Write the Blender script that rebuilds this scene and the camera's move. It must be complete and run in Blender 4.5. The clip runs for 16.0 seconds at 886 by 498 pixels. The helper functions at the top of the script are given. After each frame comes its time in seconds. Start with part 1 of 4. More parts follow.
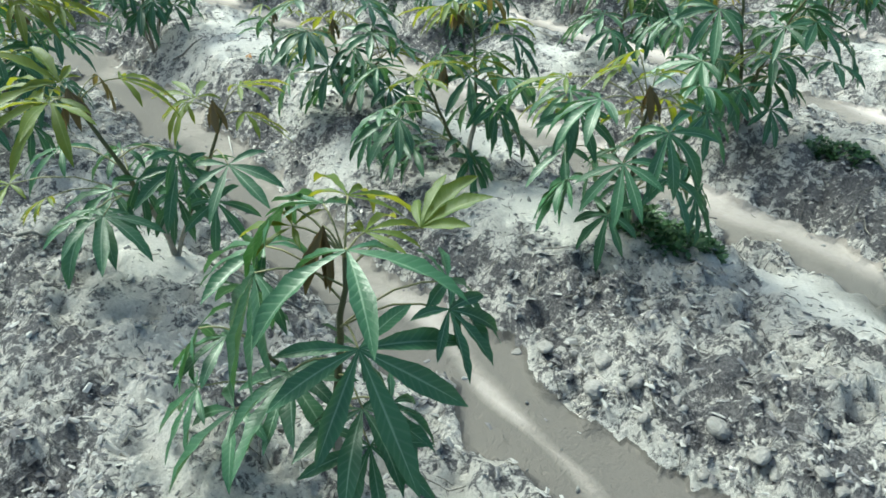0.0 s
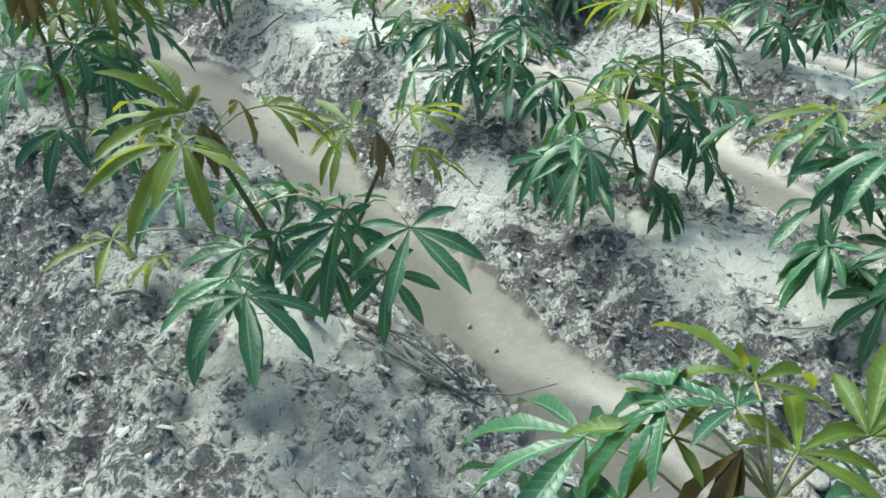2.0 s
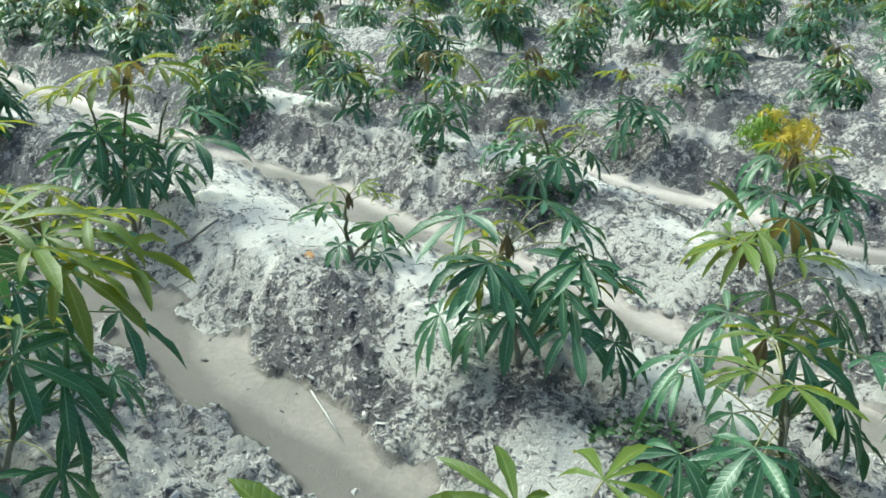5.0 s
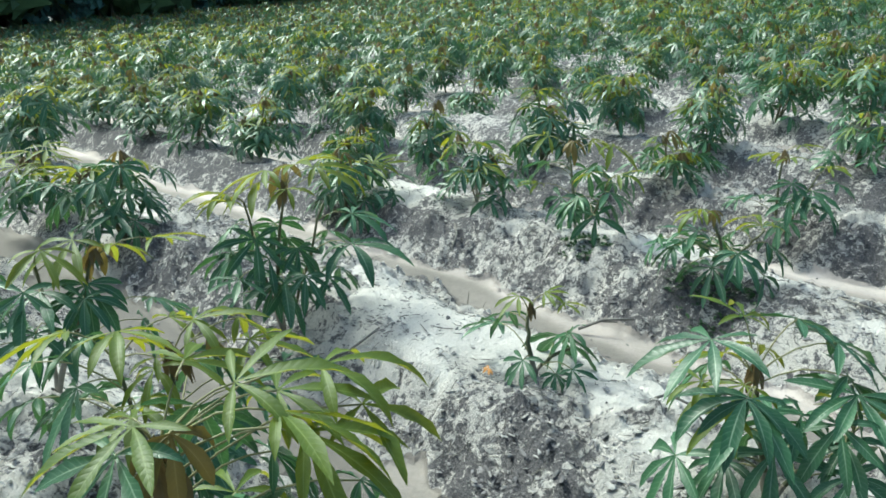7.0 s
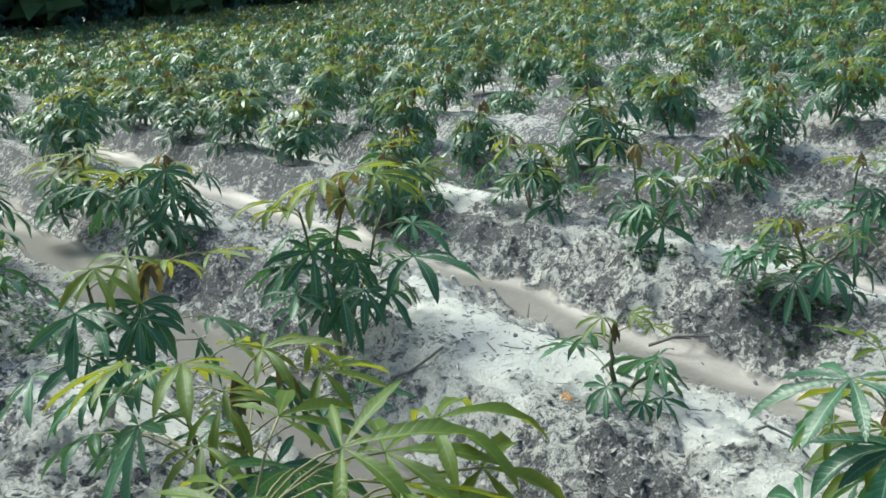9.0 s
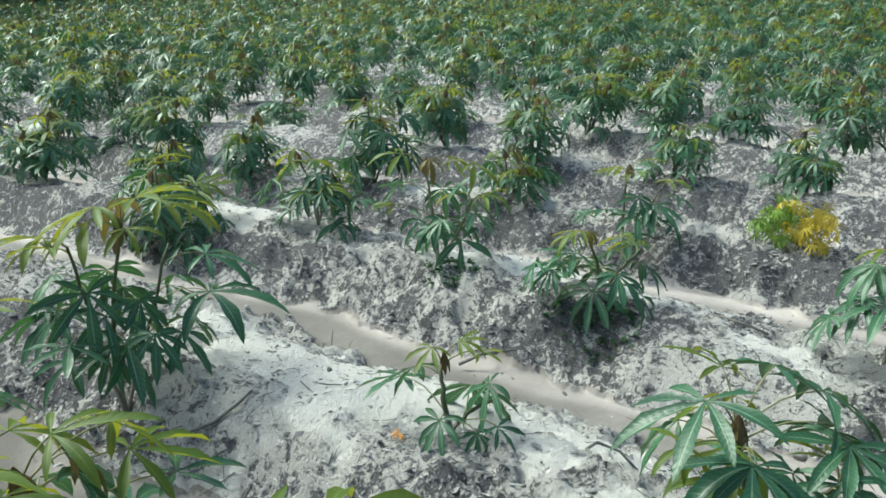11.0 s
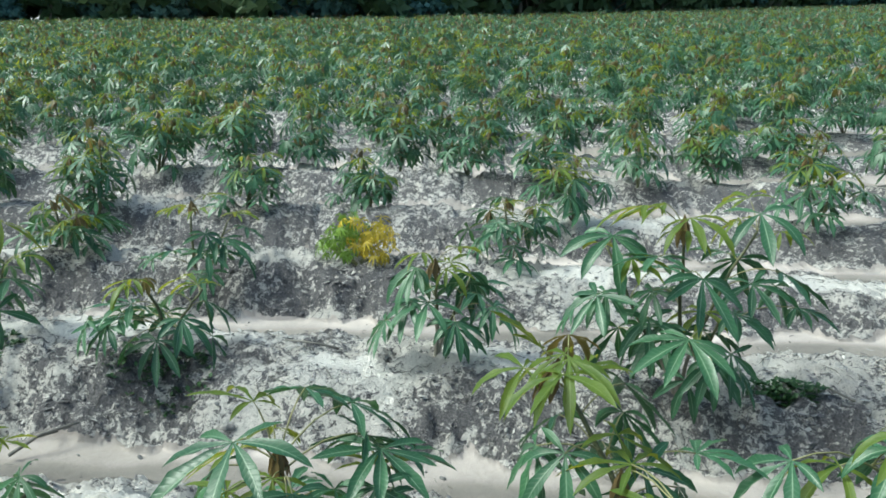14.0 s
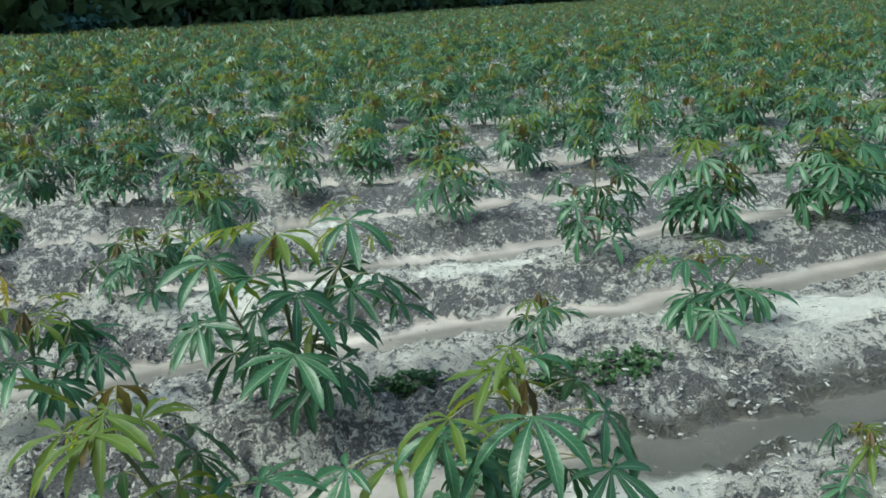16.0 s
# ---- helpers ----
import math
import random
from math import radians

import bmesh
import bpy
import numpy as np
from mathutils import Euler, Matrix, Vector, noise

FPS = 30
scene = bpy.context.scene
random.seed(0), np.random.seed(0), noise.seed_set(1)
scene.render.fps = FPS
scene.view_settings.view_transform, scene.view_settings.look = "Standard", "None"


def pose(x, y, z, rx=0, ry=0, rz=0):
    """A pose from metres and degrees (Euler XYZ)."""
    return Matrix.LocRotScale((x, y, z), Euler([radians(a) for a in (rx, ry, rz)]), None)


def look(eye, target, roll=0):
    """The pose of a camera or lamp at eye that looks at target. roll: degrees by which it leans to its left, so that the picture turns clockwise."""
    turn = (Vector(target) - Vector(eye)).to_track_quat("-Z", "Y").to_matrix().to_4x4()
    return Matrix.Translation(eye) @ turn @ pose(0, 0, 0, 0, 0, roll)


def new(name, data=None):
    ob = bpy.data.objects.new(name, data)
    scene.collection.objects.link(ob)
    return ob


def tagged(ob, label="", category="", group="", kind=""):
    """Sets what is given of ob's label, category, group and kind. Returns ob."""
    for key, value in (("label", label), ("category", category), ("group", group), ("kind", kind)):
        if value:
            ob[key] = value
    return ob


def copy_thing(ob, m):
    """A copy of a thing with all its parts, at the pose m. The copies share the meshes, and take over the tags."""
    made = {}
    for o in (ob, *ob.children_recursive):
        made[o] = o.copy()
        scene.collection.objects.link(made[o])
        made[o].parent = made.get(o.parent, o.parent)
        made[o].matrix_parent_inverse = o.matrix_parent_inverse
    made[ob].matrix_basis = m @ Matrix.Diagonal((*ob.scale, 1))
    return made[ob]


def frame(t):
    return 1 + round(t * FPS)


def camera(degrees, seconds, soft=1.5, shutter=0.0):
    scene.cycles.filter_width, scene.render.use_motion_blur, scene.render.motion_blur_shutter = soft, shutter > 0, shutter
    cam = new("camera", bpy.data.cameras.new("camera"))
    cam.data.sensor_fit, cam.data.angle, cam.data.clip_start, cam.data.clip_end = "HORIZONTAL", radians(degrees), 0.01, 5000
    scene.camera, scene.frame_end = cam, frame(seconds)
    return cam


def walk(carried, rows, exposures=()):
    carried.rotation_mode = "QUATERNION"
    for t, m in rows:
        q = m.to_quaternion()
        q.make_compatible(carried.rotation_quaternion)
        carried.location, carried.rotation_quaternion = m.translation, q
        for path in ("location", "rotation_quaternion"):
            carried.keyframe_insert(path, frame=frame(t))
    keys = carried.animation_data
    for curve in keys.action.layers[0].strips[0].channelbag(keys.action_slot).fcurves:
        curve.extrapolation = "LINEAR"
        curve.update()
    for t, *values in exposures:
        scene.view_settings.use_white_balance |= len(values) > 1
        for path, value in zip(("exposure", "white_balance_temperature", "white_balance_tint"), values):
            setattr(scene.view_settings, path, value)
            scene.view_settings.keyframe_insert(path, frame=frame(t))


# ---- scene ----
cam = camera(58.7, 16.0, soft=1.65)
PATH = [
    (0, (0.213, 0.358, 1.397), (1.32, 1.734, 0.458), 0.2),
    (0.5, (0.207, 0.573, 1.351), (1.305, 1.957, 0.413), 1.1),
    (1, (0.215, 0.902, 1.312), (1.273, 2.245, 0.275), 1.9),
    (1.5, (0.224, 1.049, 1.36), (1.281, 2.391, 0.321), 1.9),
    (2, (0.212, 1.264, 1.366), (1.267, 2.62, 0.341), 1.6),
    (2.5, (0.229, 1.55, 1.355), (1.283, 2.926, 0.357), 1.5),
    (3, (0.215, 1.672, 1.361), (1.278, 3.043, 0.365), 1.7),
    (3.5, (0.237, 1.898, 1.434), (1.366, 3.267, 0.51), 1.1),
    (4, (0.281, 2.091, 1.468), (1.527, 3.393, 0.601), 0.9),
    (4.2, (0.28, 2.14, 1.48), (1.564, 3.419, 0.633), 1.4),
    (6.3, (0.257, 2.65, 1.478), (1.762, 3.845, 0.924), 2.2),
    (6.5, (0.244, 2.7, 1.48), (1.688, 3.968, 0.923), 1.6),
    (7, (0.239, 2.864, 1.486), (1.55, 4.268, 0.93), 0.0),
    (7.5, (0.242, 2.989, 1.5), (1.487, 4.451, 0.94), -0.5),
    (8, (0.265, 3.037, 1.483), (1.475, 4.529, 0.925), -0.8),
    (8.2, (0.263, 3.027, 1.486), (1.466, 4.524, 0.925), -1.0),
    (10.3, (0.311, 3.459, 1.475), (1.848, 4.616, 0.927), 1.3),
    (10.5, (0.332, 3.466, 1.471), (1.917, 4.558, 0.926), 1.4),
    (11, (0.322, 3.457, 1.487), (1.972, 4.454, 0.954), 1.7),
    (11.5, (0.351, 3.445, 1.479), (2.051, 4.37, 0.975), 1.2),
    (12, (0.391, 3.417, 1.483), (2.164, 4.203, 0.995), 1.1),
    (12.5, (0.431, 3.363, 1.478), (2.296, 3.909, 1.005), 0.9),
    (13, (0.46, 3.3, 1.477), (2.381, 3.601, 1.011), 0.4),
    (13.5, (0.465, 3.262, 1.493), (2.405, 3.419, 1.033), 0.3),
    (14, (0.473, 3.238, 1.493), (2.42, 3.333, 1.045), -0.5),
    (14.5, (0.487, 3.173, 1.503), (2.431, 3.041, 1.051), -0.9),
    (15, (0.491, 3.011, 1.502), (2.4, 2.629, 1.042), -2.4),
    (15.5, (0.483, 2.871, 1.519), (2.366, 2.373, 1.064), -3.5),
    (16, (0.482, 2.772, 1.519), (2.329, 2.155, 1.06), -4.0),
]
walk(cam, [(t, look(eye, target, roll)) for t, eye, target, roll in PATH], [(0.0, 1.30, 6150, -11), (4.0, 1.33, 6150, -13), (7.0, 1.27, 6100, -9), (11.0, 1.05, 6150, -8), (14.0, 1.05, 6050, -8), (16.0, 0.74, 6050, -12)])

SLOPE_START, SLOPE = 6.0, 0.08
PITCH, FURROW_X = 1.62, 1.58          # distance between furrows, and the middle of one

# ---- light ----
world = bpy.data.worlds.new("world")
scene.world = world
world.use_nodes = True
wn = world.node_tree.nodes
sky = wn.new("ShaderNodeTexSky")
sky.sky_type, sky.sun_disc = "NISHITA", False
SUN_UP, SUN_AZ = 50.0, -12.0          # degrees above the ground; degrees from +y towards +x
sky.sun_elevation, sky.sun_rotation = radians(SUN_UP), radians(SUN_AZ)
sky.air_density, sky.dust_density, sky.ozone_density = 1.0, 3.0, 1.0
world.node_tree.links.new(sky.outputs[0], wn["Background"].inputs[0])
wn["Background"].inputs[1].default_value = 0.095
sun = new("sun", bpy.data.lights.new("sun", "SUN"))
sun.data.energy, sun.data.angle, sun.data.color = 2.5, radians(24), (1.0, 0.96, 0.90)
a, e = radians(SUN_AZ), radians(SUN_UP)
sun.matrix_world = look((0, 0, 20), Vector((0, 0, 20)) - Vector((math.sin(a) * math.cos(e), math.cos(a) * math.cos(e), math.sin(e))))


# ---- materials ----
def material(name):
    m = bpy.data.materials.new(name)
    m.use_nodes = True
    return m, m.node_tree.nodes, m.node_tree.links, m.node_tree.nodes["Principled BSDF"]


def noise_node(n, l, scale, detail=4.0, rough=0.6, coords=None, warp=0.0):
    t = n.new("ShaderNodeTexNoise")
    t.inputs["Distortion"].default_value = warp
    t.inputs["Scale"].default_value, t.inputs["Detail"].default_value, t.inputs["Roughness"].default_value = scale, detail, rough
    if coords is not None:
        l.new(coords, t.inputs["Vector"])
    return t.outputs["Fac"]


def ramp(n, l, fac, stops):
    r = n.new("ShaderNodeValToRGB")
    while len(r.color_ramp.elements) < len(stops):
        r.color_ramp.elements.new(0.5)
    for el, (p, c) in zip(r.color_ramp.elements, stops):
        el.position, el.color = p, (*c, 1.0) if len(c) == 3 else c
    l.new(fac, r.inputs[0])
    return r.outputs[0]


def mix(n, l, fac, a, b, kind="MIX"):
    m = n.new("ShaderNodeMix")
    m.data_type, m.blend_type = "RGBA", kind
    for sock, v in ((m.inputs[0], fac), (m.inputs[6], a), (m.inputs[7], b)):
        if hasattr(v, "links"):
            l.new(v, sock)
        else:
            sock.default_value = v if isinstance(v, float) else (*v, 1.0)
    return m.outputs[2]


def maths(n, l, op, a, b=0.0, clamp=False):
    m = n.new("ShaderNodeMath")
    m.operation, m.use_clamp = op, clamp
    for sock, v in ((m.inputs[0], a), (m.inputs[1], b)):
        if hasattr(v, "links"):
            l.new(v, sock)
        else:
            sock.default_value = v
    return m.outputs[0]


def bump(n, l, height, strength, distance, target):
    b = n.new("ShaderNodeBump")
    b.inputs["Strength"].default_value, b.inputs["Distance"].default_value = strength, distance
    l.new(height, b.inputs["Height"])
    l.new(b.outputs[0], target)


def soil_material():
    m, n, l, bsdf = material("sandy_soil")
    pos = n.new("ShaderNodeNewGeometry").outputs["Position"]

    def layer(name):
        at = n.new("ShaderNodeAttribute")
        at.attribute_name = name
        return at.outputs["Fac"]
    sand, floor_, wet, silt = layer("sand"), layer("furrow"), layer("wet"), layer("silt")
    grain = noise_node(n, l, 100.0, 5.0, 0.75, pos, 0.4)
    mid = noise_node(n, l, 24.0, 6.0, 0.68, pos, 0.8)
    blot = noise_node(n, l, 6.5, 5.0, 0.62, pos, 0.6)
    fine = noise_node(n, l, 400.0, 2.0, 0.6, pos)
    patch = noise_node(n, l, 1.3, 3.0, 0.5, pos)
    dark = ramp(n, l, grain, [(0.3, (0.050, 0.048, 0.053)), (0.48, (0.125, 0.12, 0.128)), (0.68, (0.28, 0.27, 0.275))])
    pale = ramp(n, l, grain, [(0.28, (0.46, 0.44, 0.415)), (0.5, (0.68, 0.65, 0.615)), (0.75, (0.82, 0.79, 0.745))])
    # mottles dark crust with pale sand; the dark streaks also colour in crevice shade
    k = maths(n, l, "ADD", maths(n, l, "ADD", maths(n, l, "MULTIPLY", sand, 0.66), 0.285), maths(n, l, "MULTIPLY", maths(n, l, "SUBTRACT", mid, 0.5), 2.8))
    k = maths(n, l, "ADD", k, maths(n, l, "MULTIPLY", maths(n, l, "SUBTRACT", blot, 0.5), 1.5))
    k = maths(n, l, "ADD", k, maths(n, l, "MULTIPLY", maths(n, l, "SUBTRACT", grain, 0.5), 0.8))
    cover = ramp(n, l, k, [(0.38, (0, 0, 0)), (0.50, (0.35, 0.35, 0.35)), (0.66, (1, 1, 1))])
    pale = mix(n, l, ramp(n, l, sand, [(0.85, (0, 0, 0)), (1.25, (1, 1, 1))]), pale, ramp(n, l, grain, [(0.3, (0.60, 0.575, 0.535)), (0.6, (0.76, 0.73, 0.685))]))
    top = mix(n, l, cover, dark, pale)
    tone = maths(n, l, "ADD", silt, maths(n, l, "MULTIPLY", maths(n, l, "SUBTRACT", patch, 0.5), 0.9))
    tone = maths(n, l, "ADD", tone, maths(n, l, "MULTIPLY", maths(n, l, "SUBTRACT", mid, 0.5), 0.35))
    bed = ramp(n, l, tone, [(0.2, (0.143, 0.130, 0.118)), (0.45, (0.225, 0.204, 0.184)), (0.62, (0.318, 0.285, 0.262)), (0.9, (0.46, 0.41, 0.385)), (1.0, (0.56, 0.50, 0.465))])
    bed = mix(n, l, maths(n, l, "MULTIPLY", ramp(n, l, grain, [(0.62, (0, 0, 0)), (0.70, (1, 1, 1))]), 0.6), bed, (0.16, 0.155, 0.14))
    edge = maths(n, l, "ADD", floor_, maths(n, l, "MULTIPLY", maths(n, l, "SUBTRACT", mid, 0.5), 0.9))
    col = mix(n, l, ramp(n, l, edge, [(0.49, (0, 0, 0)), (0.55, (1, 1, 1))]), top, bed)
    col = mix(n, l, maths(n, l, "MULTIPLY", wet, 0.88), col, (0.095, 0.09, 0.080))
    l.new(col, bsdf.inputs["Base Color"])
    l.new(maths(n, l, "SUBTRACT", 0.93, maths(n, l, "MULTIPLY", wet, 0.55)), bsdf.inputs["Roughness"])
    h = maths(n, l, "ADD", maths(n, l, "MULTIPLY", mid, 1.0), maths(n, l, "ADD", maths(n, l, "MULTIPLY", grain, 0.6), maths(n, l, "MULTIPLY", fine, 0.08)))
    rough = maths(n, l, "SUBTRACT", 1.0, maths(n, l, "MULTIPLY", floor_, 0.85))
    rough = maths(n, l, "MULTIPLY", rough, maths(n, l, "SUBTRACT", 1.0, maths(n, l, "MULTIPLY", ramp(n, l, sand, [(0.8, (0, 0, 0)), (1.25, (1, 1, 1))]), 0.5)))
    bump(n, l, maths(n, l, "MULTIPLY", h, rough), 1.0, 0.05, bsdf.inputs["Normal"])
    return m


def leaf_material(name, low, high, vein, gloss, through_light, glow=None):
    """Blade with a pale midrib and side veins by its UV: u across the lobe, v along it."""
    m, n, l, bsdf = material(name)
    uv = n.new("ShaderNodeUVMap").outputs[0]
    sep = n.new("ShaderNodeSeparateXYZ")
    l.new(uv, sep.inputs[0])
    u = maths(n, l, "ABSOLUTE", maths(n, l, "SUBTRACT", maths(n, l, "MULTIPLY", sep.outputs[0], 2.0), 1.0))
    v = sep.outputs[1]
    pos = n.new("ShaderNodeNewGeometry").outputs["Position"]
    big = noise_node(n, l, 9.0, 3.0, 0.6, pos)
    small = noise_node(n, l, 90.0, 3.0, 0.6, pos)
    rnd = n.new("ShaderNodeObjectInfo").outputs["Random"]
    isl = n.new("ShaderNodeNewGeometry").outputs["Random Per Island"]
    t = maths(n, l, "ADD", maths(n, l, "MULTIPLY", big, 0.5), maths(n, l, "MULTIPLY", maths(n, l, "ADD", rnd, isl), 0.25))
    col = ramp(n, l, t, [(0.3, low), (0.7, high)])
    col = mix(n, l, maths(n, l, "MULTIPLY", small, 0.25), col, low)
    # midrib, thinner towards the tip
    width = maths(n, l, "ADD", 0.05, maths(n, l, "MULTIPLY", maths(n, l, "SUBTRACT", 1.0, v), 0.16))
    rib = maths(n, l, "SUBTRACT", 1.0, maths(n, l, "DIVIDE", u, width), True)
    side = n.new("ShaderNodeTexWave")
    side.inputs["Scale"].default_value = 4.0
    comb = n.new("ShaderNodeCombineXYZ")
    l.new(maths(n, l, "SUBTRACT", v, maths(n, l, "MULTIPLY", u, 0.10)), comb.inputs[0])
    l.new(comb.outputs[0], side.inputs["Vector"])
    veins = maths(n, l, "POWER", side.outputs["Fac"], 6.0)
    col = mix(n, l, maths(n, l, "MULTIPLY", veins, 0.09), col, vein)
    col = mix(n, l, maths(n, l, "MULTIPLY", rib, 0.6), col, vein)
    l.new(col, bsdf.inputs["Base Color"])
    bsdf.inputs["Roughness"].default_value = gloss
    bsdf.inputs["Specular IOR Level"].default_value = 0.46
    bump(n, l, maths(n, l, "ADD", maths(n, l, "MULTIPLY", veins, 0.4), small), 0.25, 0.004, bsdf.inputs["Normal"])
    tr = n.new("ShaderNodeBsdfTranslucent")
    l.new(mix(n, l, 0.7, col, glow or high), tr.inputs[0])
    add = n.new("ShaderNodeMixShader")
    add.inputs[0].default_value = through_light
    l.new(bsdf.outputs[0], add.inputs[1])
    l.new(tr.outputs[0], add.inputs[2])
    l.new(add.outputs[0], n["Material Output"].inputs[0])
    return m


def plain_material(name, low, high, scale=30.0, rough=0.8, relief=0.4, distance=0.01):
    m, n, l, bsdf = material(name)
    pos = n.new("ShaderNodeNewGeometry").outputs["Position"]
    f = noise_node(n, l, scale, 5.0, 0.65, pos)
    f2 = noise_node(n, l, scale * 0.15, 3.0, 0.5, pos)
    isl = n.new("ShaderNodeNewGeometry").outputs["Random Per Island"]
    t = maths(n, l, "ADD", maths(n, l, "MULTIPLY", maths(n, l, "ADD", f, f2), 0.4), maths(n, l, "MULTIPLY", isl, 0.2))
    l.new(ramp(n, l, t, [(0.3, low), (0.7, high)]), bsdf.inputs["Base Color"])
    bsdf.inputs["Roughness"].default_value = rough
    bump(n, l, f, relief, distance, bsdf.inputs["Normal"])
    return m


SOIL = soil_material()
MATURE = leaf_material("mature_leaf", (0.018, 0.067, 0.034), (0.056, 0.145, 0.068), (0.34, 0.45, 0.31), 0.38, 0.19, (0.12, 0.28, 0.05))
YOUNG = leaf_material("young_leaf", (0.048, 0.104, 0.016), (0.112, 0.175, 0.028), (0.31, 0.39, 0.13), 0.48, 0.42, (0.44, 0.43, 0.015))
TIP = leaf_material("tip_leaf", (0.085, 0.06, 0.024), (0.18, 0.125, 0.045), (0.18, 0.14, 0.06), 0.45, 0.25)
AMBER = leaf_material("amber_leaf", (0.12, 0.10, 0.025), (0.19, 0.14, 0.036), (0.28, 0.22, 0.08), 0.42, 0.38)
YELLOW = leaf_material("yellow_leaf", (0.45, 0.34, 0.03), (0.62, 0.50, 0.06), (0.65, 0.55, 0.15), 0.5, 0.35)
LIME = leaf_material("lime_leaf", (0.12, 0.24, 0.03), (0.24, 0.36, 0.05), (0.4, 0.45, 0.15), 0.45, 0.3)
DRY = leaf_material("dry_leaf", (0.42, 0.18, 0.04), (0.62, 0.32, 0.10), (0.6, 0.4, 0.2), 0.7, 0.2)
WEED = leaf_material("weed_leaf", (0.022, 0.065, 0.022), (0.055, 0.13, 0.042), (0.15, 0.25, 0.1), 0.5, 0.25)
PETIOLE = plain_material("petiole", (0.15, 0.17, 0.06), (0.27, 0.24, 0.12), 40.0, 0.5)
STEM = plain_material("green_stem", (0.045, 0.060, 0.028), (0.11, 0.11, 0.05), 60.0, 0.6, 0.6)
WOOD = plain_material("woody_stem", (0.17, 0.15, 0.12), (0.34, 0.31, 0.26), 60.0, 0.85, 0.7)
TWIG = plain_material("dry_twig", (0.06, 0.058, 0.055), (0.26, 0.245, 0.215), 40.0, 0.9)
CLOD = plain_material("dark_clod", (0.06, 0.06, 0.065), (0.30, 0.295, 0.285), 35.0, 0.95, 0.8, 0.01)
FLAKE = plain_material("crust_flake", (0.065, 0.062, 0.067), (0.26, 0.25, 0.253), 30.0, 0.95, 0.6, 0.006)
DRY_FLAKE = plain_material("dry_flake", (0.22, 0.215, 0.21), (0.50, 0.485, 0.46), 30.0, 0.95, 0.6, 0.006)
LUMP = plain_material("soil_lump", (0.13, 0.125, 0.12), (0.33, 0.315, 0.30), 45.0, 0.95, 0.9, 0.012)
PALE_CLOD = plain_material("pale_clod", (0.36, 0.35, 0.33), (0.62, 0.61, 0.57), 35.0, 0.95, 0.8, 0.01)
BARK = plain_material("tree_bark", (0.13, 0.12, 0.10), (0.36, 0.335, 0.29), 6.0, 0.9, 0.8, 0.04)
# teal and lightened: distance haze is mixed into this leaf colour
CANOPY = plain_material("hazy_tree_leaf", (0.060, 0.150, 0.150), (0.145, 0.280, 0.245), 3.0, 0.6, 0.2)
CANOPY_PALE = plain_material("shrub_leaf", (0.035, 0.075, 0.030), (0.10, 0.16, 0.06), 3.0, 0.6, 0.2)


# ---- mesh helpers ----
def mesh_object(name, verts, faces, mats, mat_index=None, uv=None, smooth=True, parent=None, layers=None):
    """faces: an array of quads (a triangle repeats its last corner)."""
    verts, faces = np.asarray(verts, np.float32), np.asarray(faces, np.int32).reshape(-1, 4)
    me = bpy.data.meshes.new(name)
    fill_mesh(me, verts, faces, mat_index, uv, smooth, layers)
    for m in mats:
        me.materials.append(m)
    ob = new(name, me)
    ob.parent = parent
    return ob


def fill_mesh(me, verts, faces, mat_index=None, uv=None, smooth=True, layers=None):
    tri = faces[:, 2] == faces[:, 3]
    sizes = np.where(tri, 3, 4)
    keep = np.ones(faces.shape, bool)
    keep[tri, 3] = False
    loops = faces[keep]
    me.vertices.add(len(verts))
    me.vertices.foreach_set("co", np.ascontiguousarray(verts, np.float32).ravel())
    me.loops.add(len(loops))
    me.loops.foreach_set("vertex_index", loops)
    me.polygons.add(len(faces))
    me.polygons.foreach_set("loop_start", np.concatenate([[0], np.cumsum(sizes)[:-1]]).astype(np.int32))
    if mat_index is not None:
        me.polygons.foreach_set("material_index", np.asarray(mat_index, np.int32))
    if uv is not None:
        me.uv_layers.new(name="UVMap").data.foreach_set("uv", np.asarray(uv, np.float32)[loops].ravel())
    for key, values in (layers or {}).items():
        me.attributes.new(key, "FLOAT", "POINT").data.foreach_set("value", np.asarray(values, np.float32))
    me.polygons.foreach_set("use_smooth", np.full(len(faces), smooth))
    me.update(calc_edges=True)


class Pile:
    """Gathers pieces of mesh into one."""

    def __init__(self):
        self.v, self.f, self.m, self.uv, self.n = [], [], [], [], 0

    def add(self, verts, faces, mat=0, uv=None, matrix=None):
        verts = np.asarray(verts, np.float32)
        faces = np.asarray(faces, np.int32).reshape(-1, 4)
        if matrix is not None:
            m = np.array(matrix, np.float32)
            verts = verts @ m[:3, :3].T + m[:3, 3]
        self.v.append(verts)
        self.f.append(faces + self.n)
        self.m.append(np.full(len(faces), mat, np.int32) if np.isscalar(mat) else np.asarray(mat, np.int32))
        self.uv.append(np.zeros((len(verts), 2), np.float32) if uv is None else np.asarray(uv, np.float32))
        self.n += len(verts)

    def data(self):
        return np.concatenate(self.v), np.concatenate(self.f), np.concatenate(self.m), np.concatenate(self.uv)

    def object(self, name, mats, parent=None, smooth=True):
        v, f, m, uv = self.data()
        return mesh_object(name, v, f, mats, m, uv, smooth, parent)


